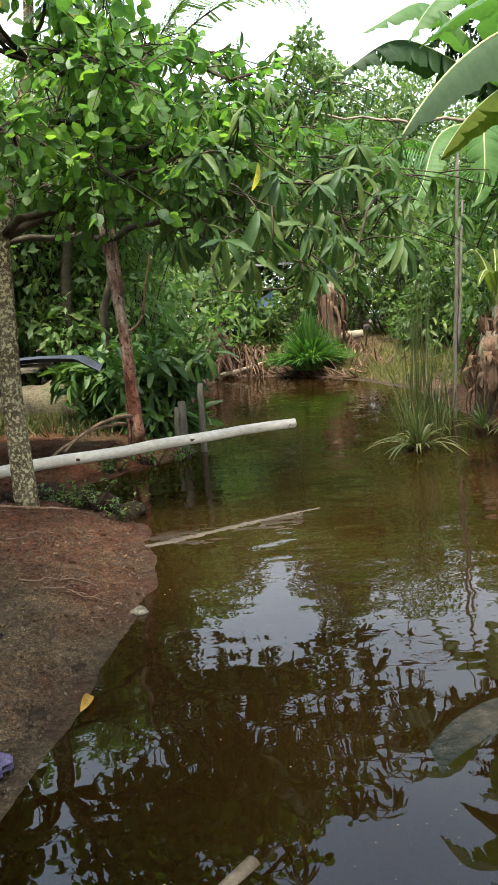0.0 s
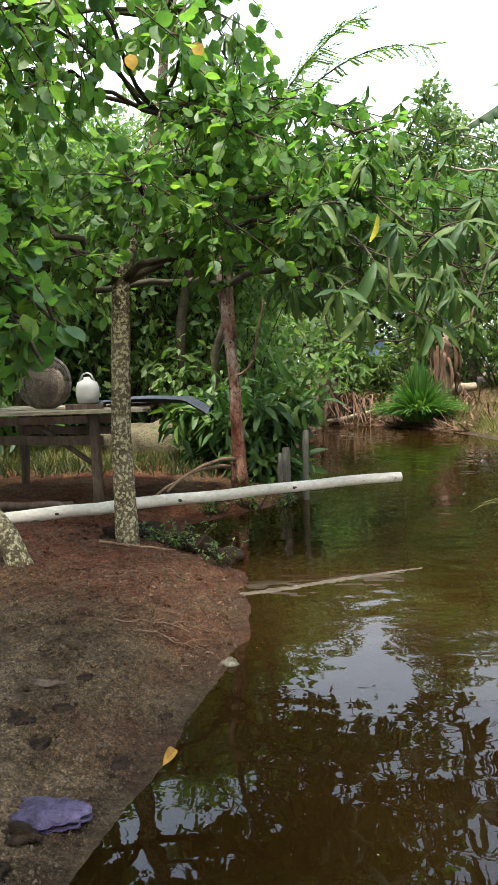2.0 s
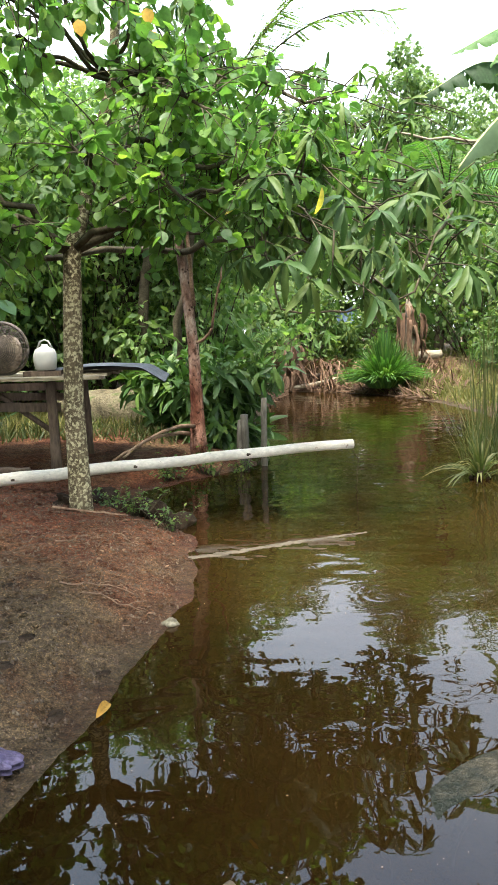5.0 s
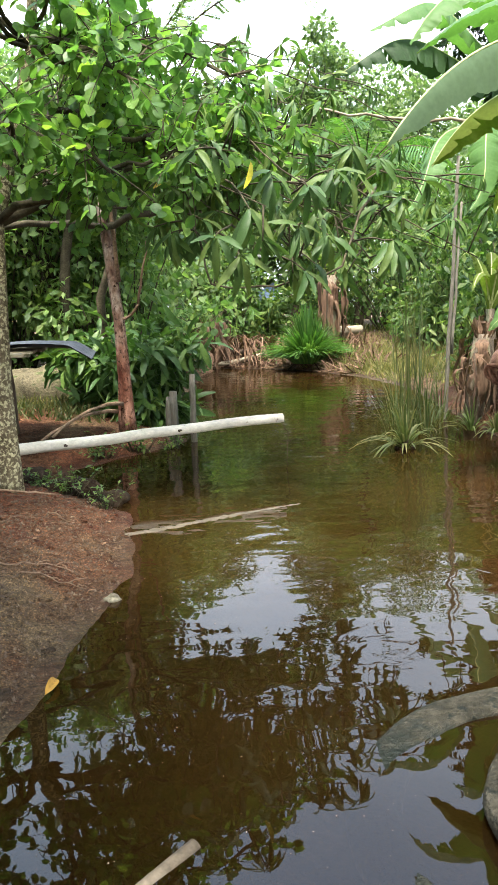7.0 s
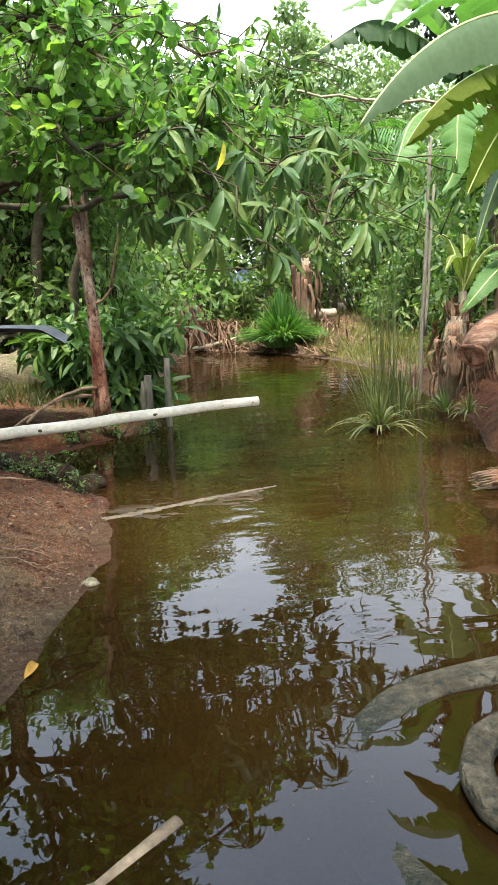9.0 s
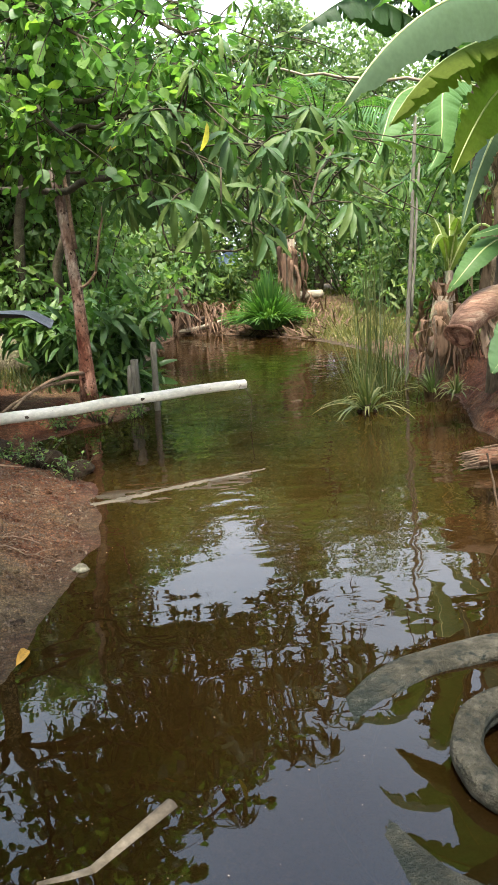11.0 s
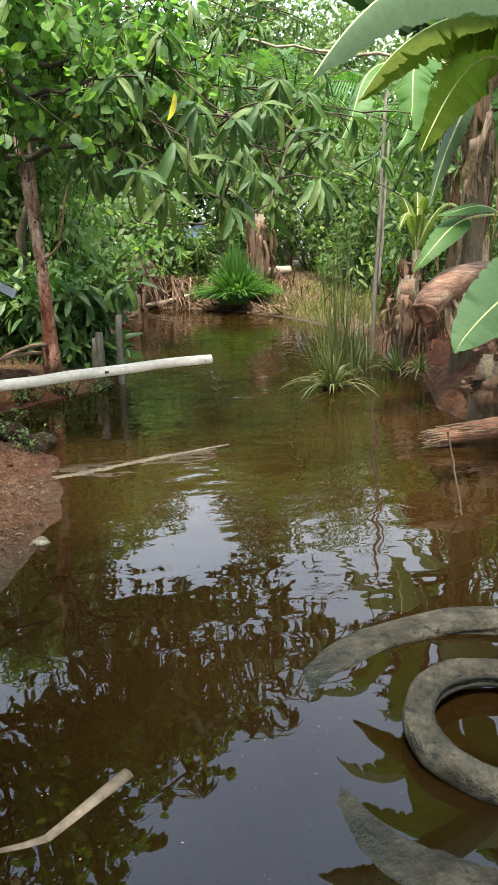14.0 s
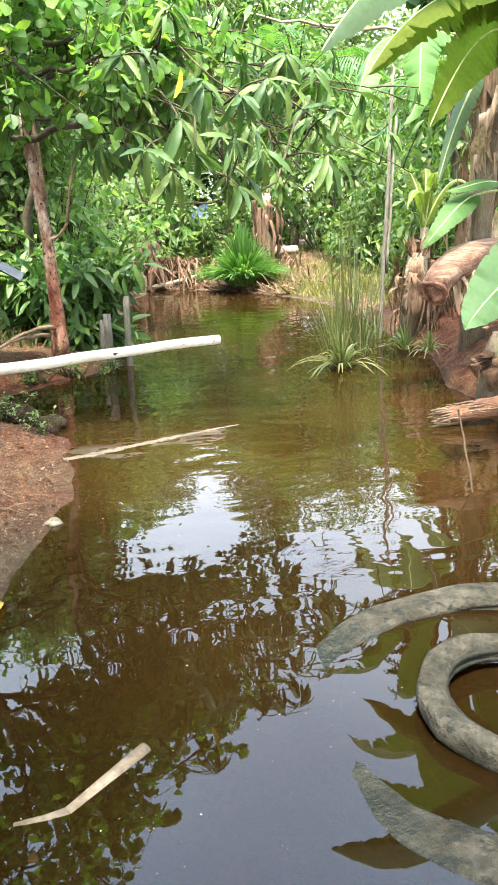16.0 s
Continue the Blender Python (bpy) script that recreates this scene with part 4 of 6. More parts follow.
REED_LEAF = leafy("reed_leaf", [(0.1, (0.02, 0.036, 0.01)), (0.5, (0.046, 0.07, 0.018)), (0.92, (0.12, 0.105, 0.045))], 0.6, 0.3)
PALE_SEDGE = leafy("pale_sedge_leaf", [(0.1, (0.04, 0.062, 0.02)), (0.5, (0.085, 0.11, 0.036)), (0.9, (0.22, 0.2, 0.1))], 0.6, 0.35)


# ---- banana plants ----
OLIVE_LEAF = leafy("olive_banana_leaf", [(0.2, (0.07, 0.115, 0.02)), (0.8, (0.12, 0.165, 0.028))], 0.7, 0.6, 1.2, 0.15, False, 0.05)
YOUNG_LEAF = leafy("young_banana_leaf", [(0.2, (0.07, 0.12, 0.025)), (0.8, (0.12, 0.165, 0.03))], 0.6, 0.45, 1.2, 0.1, False, 0.2)


def banana_leaf(parent, pts, width, face, fall=0.35, torn=0.12, material=None, cut=(0.0, 1.0), halves=(-1, 1), name="leaf", bends=3, stalk=0.0):
    """One long blade on its rib. pts: the rib from the stalk to the tip; face: the way that its upper side looks; fall: how far the halves hang."""
    m = material or BANANA_LEAF
    n, c = 120, 6
    strain = np.convolve(rng.normal(0, 1, n + 6), np.ones(3) / 3, "same")[3:-3]
    ctrl = np.asarray(pts, float)
    s = np.linspace(0, 1, n)
    k = np.linspace(0, 1, len(ctrl))
    deg = min(bends, len(ctrl) - 1)
    p = np.stack([np.polyval(np.polyfit(k, ctrl[:, i], deg), s) for i in range(3)], 1)
    d = unit(np.gradient(p, axis=0))
    up = unit(np.asarray(face, float) - (d @ np.asarray(face, float))[:, None] * d)
    b = np.cross(d, up)
    out = np.clip((s - stalk) / (1 - stalk), 0, 1)
    w = width / 2 * np.clip(np.sin(np.pi * (0.06 + 0.94 * out) ** 0.75), 0, 1) ** 0.65 * np.where(s < stalk, 0.02, 1)
    w[-1] = 0.01
    g, rib = Geo(), Geo()
    for side in halves:
        ragged = 1 - torn * np.convolve(rng.random(n) * (rng.random(n) < 0.12) * 3, (0.3, 1, 0.5), "same").clip(0, 2.5) - 0.012 * rng.random(n)
        e = np.linspace(0, 1, c)
        rows = []
        for i in range(n):
            pleat = (0.012 * math.sin(i * 0.45) + 0.02 * strain[i] + 0.006 * math.sin(i * 2.1)) * width
            x = w[i] * ragged[i] * e
            rows.append(p[i] + np.outer(x * math.cos(fall) * side, b[i]) + np.outer(-x * math.sin(fall) * (0.4 + 0.8 * e) + pleat * e, up[i]))
        v = np.concatenate(rows)
        f = []
        for i in range(n - 1):
            for j in range(c - 1):
                q = (i * c + j, (i + 1) * c + j, (i + 1) * c + j + 1, i * c + j + 1)
                f.append(q if side > 0 else q[::-1])
        g.add(v, f)
    rib.tube(p - up * 0.003, [0.012, 0.007, 0.003], 6)
    leaf = part(name, g, m, parent)
    part("midrib", rib, RIB, leaf, "pale yellow-green rib")
    return leaf


def pseudostem(parent, pts, r, dry=10, top=1.0, dead=None, loose=1.0):
    g, h = Geo(), Geo()
    p = np.asarray(pts, float)
    g.tube(p, [r * 1.25, r * 1.05, r, r * 0.9, r * 0.7], 14, 0.05)
    part("pseudostem", g, BANANA_STEM, parent, "stem of overlapping brown and green sheaths")
    for k in range(dry * 3):
        a, z = rng.uniform(0, 6.283), rng.uniform(0.35, 1.0)
        o = np.array([np.interp(z, np.linspace(0, 1, len(p)), p[:, i]) for i in range(3)])
        d = np.array([math.cos(a), math.sin(a), 0])
        ln = rng.uniform(0.35, 0.9) * top
        out = rng.uniform(0.05, 0.22) * loose
        q = np.array([o + d * r * 0.8, o + d * (r + out) - (0, 0, 0.05), o + d * (r + out * 0.9) - (0, 0, ln * 0.55), o + d * (r + out * 0.6) - (0, 0, ln)])
        q += rng.normal(0, 0.035 * loose, q.shape)
        banana_strip(h, q, rng.choice((0.02, 0.04, 0.07, 0.11)) * rng.uniform(0.7, 1.3), d)
    if dry:
        part("dead_leaf", h, dead or DRY_LEAF, parent, "dry brown leaves hanging down")


def banana_strip(geo, ctrl, width, face):
    n = 11
    k, s = np.linspace(0, 1, len(ctrl)), np.linspace(0, 1, n)
    p = np.stack([np.interp(s, k, ctrl[:, i]) for i in range(3)], 1)
    side = unit(np.cross(np.asarray(face, float), (0, 0, 1.0)) + rng.normal(0, 0.15, 3))
    p = p + side * (0.012 * np.sin(s * rng.uniform(4, 11) + rng.uniform(0, 6)))[:, None]
    w = width * (0.25 + 0.75 * np.sin(np.pi * np.clip(s * 0.92 + 0.08, 0, 1)) ** 0.7) * rng.uniform(0.7, 1.2, n)
    curl = np.asarray(face, float) * (rng.uniform(-0.3, 0.6) * np.cos(s * rng.uniform(2, 7)))[:, None]
    v = np.stack([p - side * w[:, None] / 2 - curl * w[:, None], p, p + side * w[:, None] / 2 - curl * w[:, None] * rng.uniform(-1, 1)], 1).reshape(-1, 3)
    geo.add(v, [q for i in range(n - 1) for q in ((3 * i, 3 * i + 3, 3 * i + 4, 3 * i + 1), (3 * i + 1, 3 * i + 4, 3 * i + 5, 3 * i + 2))])


RIB = surface("leaf_rib", [(0.3, (0.28, 0.34, 0.1)), (0.7, (0.42, 0.46, 0.18))], 5, 40, 0.5, 0.2, 0.003)
BANANA_STEM = surface("banana_stem", [(0.3, (0.085, 0.064, 0.047)), (0.5, (0.19, 0.152, 0.105)), (0.72, (0.15, 0.18, 0.085))], 3.5, 40, 0.75, 0.9, 0.02, (3, 3, 0.5))


def near_banana():
    o = np.array((2.75, 3.95, land_at(2.75, 3.95)))
    t = thing("banana_plant", "banana plant on the bank with broad arching green leaves", "banana plant", o, "banana plants")
    pseudostem(t, [(0, 0, -0.1), (0, 0, 0.6), (-0.02, 0, 1.2), (-0.03, 0, 1.8), (-0.05, 0, 2.3)], 0.1, 6)
    rel = lambda *q: [np.array(x) - o for x in q]
    banana_leaf(t, rel((2.65, 3.95, 2.3), (2.1, 3.65, 2.52), (1.6, 3.4, 2.31), (1.22, 3.2, 2.09), (0.88, 3.05, 1.86)), 0.38, (-0.25, -0.35, 1.0), 1.15, 0.008, GLAUCOUS_LEAF, bends=2)
    banana_leaf(t, rel((2.72, 3.9, 1.2), (2.4, 3.6, 1.15), (2.07, 3.4, 1.04), (1.8, 3.3, 0.9), (1.58, 3.2, 0.72)), 0.42, (-0.35, -1.0, 0.5), 0.12, 0.03, NEAR_LEAF)
    banana_leaf(t, rel((2.55, 4.20, 2.38), (2.15, 4.35, 2.42), (1.84, 4.45, 2.3), (1.55, 4.45, 1.98)), 0.36, (-0.1, 0.5, 0.9), 1.1, 0.3, OLIVE_LEAF, bends=2)
    banana_leaf(t, rel((2.36, 4.30, 2.17), (2.26, 4.35, 2.20), (2.16, 4.40, 2.13), (2.04, 4.40, 1.96), (1.91, 4.40, 1.71)), 0.4, (-0.2, 1.0, 0.3), 0.12, 0.12, OLIVE_LEAF)
    # next four leaves: out of view above, added to shade bank and near leaf
    banana_leaf(t, rel((2.7, 3.95, 2.4), (2.6, 4.4, 3.2), (2.45, 4.9, 3.35), (2.3, 5.3, 3.1)), 0.6, (0, 0, 1), 0.3, 0.1)
    banana_leaf(t, rel((2.75, 3.95, 2.4), (3.1, 4.4, 3.2), (3.3, 4.9, 3.3), (3.4, 5.3, 3.0)), 0.6, (0, 0, 1), 0.3, 0.1)
    banana_leaf(t, rel((2.75, 3.95, 2.4), (2.95, 4.3, 3.3), (2.9, 4.8, 3.6), (2.85, 5.4, 3.4)), 0.6, (0, 0, 1), 0.3, 0.1)
    banana_leaf(t, rel((2.75, 3.9, 2.4), (2.5, 3.2, 3.2), (2.0, 2.6, 3.3), (1.4, 2.2, 2.9)), 0.6, (0, 0, 1), 0.3, 0.1)
    banana_leaf(t, rel((2.75, 3.9, 2.4), (2.9, 3.2, 3.2), (2.7, 2.6, 3.5), (2.2, 2.2, 3.2)), 0.5, (0, 0.4, 1), 0.4, 0.1)
    banana_leaf(t, rel((2.75, 3.9, 2.4), (3.4, 3.7, 3.3), (3.9, 3.4, 3.3)), 0.5, (0, 0, 1), 0.4, 0.1)
    banana_leaf(t, rel((2.7, 3.95, 2.4), (2.3, 4.1, 2.75), (1.9, 4.3, 2.82), (1.48, 4.5, 2.6)), 0.36, (0, 0, 1), 0.4, 0.15)


def middle_banana():
    o = np.array((2.98, 5.75, land_at(2.98, 5.75)))
    t = thing("banana_plant", "banana plant wrapped in dry hanging brown leaves", "banana plant", o, "banana plants")
    pseudostem(t, [(-0.08, 0, -0.1), (-0.06, 0, 0.6), (0.0, 0, 1.3), (0.02, 0, 2.0), (0.0, 0, 2.7)], 0.08, 20, 0.85, PALE_DRY)
    rel = lambda *q: [np.array(x) - o for x in q]
    banana_leaf(t, rel((3.11, 5.60, 1.40), (2.73, 5.40, 1.37), (2.48, 5.25, 1.26), (2.23, 5.20, 1.01)), 0.2, (-0.4, -0.8, 0.6), 0.15, 0.05, stalk=0.35)
    banana_leaf(t, rel((3.20, 5.60, 1.29), (2.90, 5.40, 1.44), (2.67, 5.30, 1.44), (2.44, 5.30, 1.39)), 0.15, (-0.2, -0.6, 0.9), 0.2, 0.05, stalk=0.3)
    banana_leaf(t, rel((2.85, 5.65, 2.25), (2.68, 5.5, 2.05), (2.55, 5.45, 1.8), (2.42, 5.4, 1.45)), 0.16, (-0.5, -0.9, 0.2), 0.5, 0.1, GLAUCOUS_LEAF)
    banana_leaf(t, rel((3.05, 5.6, 2.3), (2.98, 5.35, 2.15), (2.95, 5.25, 1.9), (2.93, 5.2, 1.55)), 0.24, (-0.2, -1.0, 0.2), 0.3, 0.15)
    banana_leaf(t, rel((2.95, 5.7, 2.5), (2.75, 5.5, 2.55), (2.55, 5.4, 2.4), (2.45, 5.35, 2.1)), 0.2, (-0.5, -0.7, 0.4), 0.5, 0.3, DRY_LEAF)
    banana_leaf(t, rel((2.95, 5.75, 2.7), (2.6, 5.6, 3.3), (2.1, 5.4, 3.3), (1.7, 5.3, 2.9)), 0.5, (0, -0.2, 1), 0.5, 0.2)
    banana_leaf(t, rel((2.95, 5.75, 2.7), (3.1, 5.3, 3.5), (2.9, 4.7, 3.6), (2.6, 4.3, 3.2)), 0.5, (0, 0.2, 1), 0.5, 0.2)
    banana_leaf(t, rel((2.95, 5.75, 2.7), (3.2, 6.3, 3.4), (3.3, 6.9, 3.4)), 0.5, (0, 0, 1), 0.5, 0.2)


def far_banana():
    o = np.array((4.45, 8.6, land_at(4.45, 8.6)))
    t = thing("banana_plant", "tall banana plant with tattered drooping leaves", "banana plant", o, "banana plants")
    pseudostem(t, [(0, 0, -0.1), (0, 0, 0.8), (-0.02, 0, 1.6), (-0.05, 0, 2.4), (-0.05, 0, 3.1)], 0.11, 8)
    rel = lambda *q: [np.array(x) - o for x in q]
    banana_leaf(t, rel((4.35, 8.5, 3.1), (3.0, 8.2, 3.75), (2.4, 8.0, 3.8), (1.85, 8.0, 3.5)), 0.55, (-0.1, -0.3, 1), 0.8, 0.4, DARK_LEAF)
    banana_leaf(t, rel((4.35, 8.5, 3.1), (3.2, 8.2, 4.0), (2.7, 8.0, 4.15), (2.1, 7.9, 3.85)), 0.5, (0.1, -0.4, 1), 0.5, 0.3)
    banana_leaf(t, rel((4.4, 8.5, 3.1), (3.6, 8.1, 4.1), (3.3, 7.7, 4.4), (2.9, 7.5, 4.1)), 0.5, (0, -0.3, 1), 0.5, 0.3)
    banana_leaf(t, rel((4.4, 8.5, 3.1), (4.2, 8.3, 4.0), (4.7, 8.1, 3.9)), 0.5, (0, -0.3, 1), 0.5, 0.3)
    banana_leaf(t, rel((4.35, 8.5, 2.9), (3.1, 8.1, 3.0), (2.7, 7.8, 2.6), (2.4, 7.7, 2.1)), 0.42, (-0.4, -0.2, 1), 0.5, 0.2)
    banana_leaf(t, rel((4.35, 8.5, 2.9), (3.4, 7.9, 3.0), (3.2, 7.6, 2.6), (3.0, 7.5, 2.1)), 0.42, (-0.2, -0.5, 1), 0.5, 0.2)


def young_banana():
    o = np.array((3.35, 7.7, land_at(3.35, 7.7)))
    t = thing("banana_plant", "young banana sucker with bright yellow-green leaves", "banana plant", o, "banana plants")
    pseudostem(t, [(0, 0, -0.1), (0, 0, 0.3), (-0.02, 0, 0.6), (-0.03, 0, 0.9)], 0.06, 4)
    for end, face in (((-0.5, -0.5, 1.15), (-0.2, -0.4, 1)), ((-0.1, -0.6, 1.4), (0, -0.6, 1)), ((0.45, -0.4, 1.3), (0.2, -0.4, 1)), ((-0.4, 0.2, 1.5), (-0.3, 0, 1)), ((0.1, 0.4, 1.5), (0, 0.3, 1))):
        e = np.array(end) * (0.75, 0.75, 0.95)
        banana_leaf(t, [(-0.03, 0, 0.9), e * 0.5 + (0, 0, 0.7), e], 0.13, face, 0.3, 0.1, YOUNG_LEAF)


def limb_tree():
    """A small fine-leaved tree by the bananas with one long bare limb over the pond."""
    t = thing("fine_leaved_tree", "slender fine-leaved tree with a long bare limb", "tree", (4.8, 9.9, land_at(4.8, 9.9)))
    wood, limb, leaves = Geo(), Geo(), Geo()
    trunk = bend((0, 0, -0.1), (-0.3, -0.2, 5.2), 0, 9, 0.04)
    wood.tube(trunk, [0.07, 0.025], 9, 0.06)
    ends = [(-1.0, -0.6, 4.9), (0.3, -0.5, 5.4), (-0.6, 0.2, 5.6), (-1.2, -0.3, 4.3), (0.5, 0.3, 4.6), (-0.8, -0.7, 5.4)]
    limbs = limbs_to(wood, [trunk[5], trunk[6], trunk[7]], ends, 0.12, 0.022, 0.006)
    limb.tube(bend(trunk[5], (-3.05, -0.9, 3.2), -0.12, 14, 0.02), [0.026, 0.012], 7, 0.1)
    dress(wood, leaves, limbs, TINY, 150, 0.4, 24, 0.1, 0.1, 0.5)
    part("trunk", wood, TWIG_BARK, t)
    part("limb", limb, PALE_PLANK, t, "long bare pale limb")
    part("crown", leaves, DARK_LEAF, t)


def banana_stump(at, height, r, lean, label, dry=16, loose=1.0):
    t = thing("banana_stump", label, "stump", (at[0], at[1], land_at(*at)), "banana stumps")
    pseudostem(t, [(0, 0, -0.15), (lean * 0.3, 0, height * 0.35), (lean * 0.6, 0, height * 0.7), (lean, 0, height)], r, dry, height * 0.8, None, loose)
    for k in range(12):
        g = Geo()
        a = rng.uniform(0, 6.283)
        d = np.array([math.cos(a), math.sin(a), 0])
        e = np.array([lean, 0, height])
        banana_strip(g, np.array([e + d * r * 0.7 - (0, 0, 0.05), e + d * r * 0.9 + (0, 0, 0.05), e + d * r * 1.3 + (0, 0, rng.uniform(0.03, 0.2))]), rng.uniform(0.015, 0.045), d)
        part("torn_sheath", g, DRY_LEAF, t)


# ---- pond edge things ----
def cut_stem():
    """A felled banana stem on the bank; its sawn end is ringed."""
    t = thing("felled_banana_stem", "felled brown banana stem with a hollow ringed cut end", "log", (2.36, 5.2, 0.8))
    g, c = Geo(), Geo()
    knee = np.array([(-0.07, -0.08, -0.08), (0.03, 0.02, 0.02), (0.22, 0.1, 0.11), (0.6, 0.24, 0.15), (1.0, 0.36, 0.12)])
    p = np.stack([np.polyval(np.polyfit((0, 0.14, 0.32, 0.66, 1), knee[:, i], 3), np.linspace(0, 1, 14)) for i in range(3)], 1)
    g.tube(p, [0.092, 0.106, 0.11, 0.106, 0.1, 0.09], 22, 0.09)
    for k, r in enumerate((0.1, 0.076, 0.052, 0.03)):
        a = np.linspace(0, 6.2832, 22)
        d = unit(p[1] - p[0])
        u = unit(np.cross(d, (0, 0, 1.0)))
        w = np.cross(u, d)
        q = p[0] - d * (0.012 + 0.006 * (k % 2) - 0.012 * k) + (np.cos(a)[:, None] * u + np.sin(a)[:, None] * w) * r * (1 + 0.08 * np.sin(3 * a + k))[:, None]
        c.tube(q + rng.normal(0, 0.003, q.shape), 0.013, 7, 0.2)
    part("stem", g, DEAD_STEM, t)
    lump(c, p[0] + unit(p[1] - p[0]) * 0.045, (0.05, 0.08, 0.08), 21, 12, 0.4)
    part("cut_end", c, CUT_END, t, "curled rings of the cut end")
    h = Geo()
    for k in range(34):
        x = rng.uniform(0.3, 0.9)
        a = p[int(x * 13)] + (0, rng.uniform(-0.12, 0.05), -0.08)
        banana_strip(h, np.array([a, a - (rng.normal(0, 0.03), 0.05, 0.15), a - (rng.normal(0, 0.05), 0.06, rng.uniform(0.16, 0.3))]), rng.uniform(0.02, 0.06), (0, -1, 0))
    part("dead_leaf", h, PALE_DRY, t)


DEAD_STEM = surface("dead_banana_stem", [(0.3, (0.075, 0.038, 0.027)), (0.5, (0.22, 0.125, 0.085)), (0.7, (0.42, 0.31, 0.22))], 4, 22, 0.8, 0.6, 0.012, (0.5, 4, 4))
TWIG_WOOD = surface("dry_twig", [(0.3, (0.08, 0.052, 0.034)), (0.65, (0.18, 0.125, 0.085))], 12, 70, 0.9, 0.5, 0.003)
SILT_WOOD = surface("silted_wood", [(0.3, (0.04, 0.03, 0.018)), (0.65, (0.11, 0.088, 0.058))], 9, 60, 0.6, 0.5, 0.004)
MOSSY_STONE = surface("mossy_stone", [(0.3, (0.06, 0.052, 0.032)), (0.52, (0.13, 0.112, 0.07)), (0.68, (0.05, 0.075, 0.02))], 6, 50, 0.9, 0.9, 0.02)
CUT_END = surface("cut_banana_end", [(0.3, (0.07, 0.028, 0.018)), (0.65, (0.32, 0.17, 0.115))], 14, 70, 0.85, 0.9, 0.01)
GREY_POLE = surface("grey_bamboo", [(0.3, (0.075, 0.066, 0.052)), (0.65, (0.16, 0.148, 0.12))], 5, 50, 0.8, 0.5, 0.006, (1, 1, 0.25))
RED_LOG = surface("wet_red_log", [(0.3, (0.06, 0.026, 0.016)), (0.6, (0.2, 0.105, 0.065))], 9, 60, 0.8, 0.9, 0.015, (0.5, 2, 2))
GREY_SHEET = surface("grey_roofing_sheet", [(0.3, (0.035, 0.042, 0.052)), (0.7, (0.07, 0.08, 0.094))], 3, 40, 0.75, 0.4, 0.006)
JUG_PLASTIC = surface("dusty_white_plastic", [(0.3, (0.33, 0.34, 0.31)), (0.7, (0.43, 0.43, 0.39))], 3, 12, 0.5, 0.03, 0.002, grain=0.15)
WIRE = surface("rusty_wire", [(0.3, (0.06, 0.05, 0.04)), (0.7, (0.17, 0.14, 0.105))], 12, 60, 0.7, 0.4, 0.003)
CLAY = surface("dry_clay_lump", [(0.3, (0.13, 0.1, 0.075)), (0.7, (0.32, 0.26, 0.2))], 6, 40, 0.9, 0.9, 0.03)
PURPLE = surface("faded_purple_cloth", [(0.3, (0.024, 0.016, 0.035)), (0.55, (0.06, 0.044, 0.092)), (0.75, (0.12, 0.097, 0.165))], 14, 70, 0.6, 0.8, 0.015)
STONE = surface("pale_stone", [(0.3, (0.085, 0.075, 0.05)), (0.7, (0.17, 0.155, 0.11))], 14, 70, 0.8, 0.5, 0.005)
GRIT = surface("mud_grit", [(0.3, (0.05, 0.032, 0.022)), (0.6, (0.11, 0.08, 0.055)), (0.75, (0.26, 0.22, 0.15))], 18, 70, 0.85, 0.5, 0.005)
PALE_TIN = surface("pale_tin", [(0.3, (0.22, 0.22, 0.21)), (0.7, (0.42, 0.42, 0.41))], 3, 40, 0.6, 0.3, 0.006)
BLUE_TARP = surface("faded_blue_tarp", [(0.3, (0.08, 0.14, 0.24)), (0.7, (0.24, 0.31, 0.4))], 3, 30, 0.6, 0.4, 0.01)
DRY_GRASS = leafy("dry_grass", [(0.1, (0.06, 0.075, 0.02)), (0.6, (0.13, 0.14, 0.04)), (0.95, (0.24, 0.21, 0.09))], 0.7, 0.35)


def lump(geo, at, size, seed=0, n=10, rough=0.2):
    """An uneven rounded lump."""
    r = np.random.default_rng(seed)
    u, v = np.meshgrid(np.linspace(0, np.pi, n), np.linspace(0, 2 * np.pi, 2 * n, endpoint=False))
    d = np.stack([np.sin(u) * np.cos(v), np.sin(u) * np.sin(v), np.cos(u)], -1).reshape(-1, 3)
    k = np.ones(len(d))
    for _ in range(6):
        k += rough * 0.4 * np.sin(d @ r.normal(0, 2.5, 3) + r.uniform(0, 6))
    w, h = n, 2 * n
    f = [(j * w + i, j * w + i + 1, ((j + 1) % h) * w + i + 1, ((j + 1) % h) * w + i) for j in range(h) for i in range(w - 1)]
    geo.add(d * k[:, None] * np.asarray(size) + np.asarray(at), f)


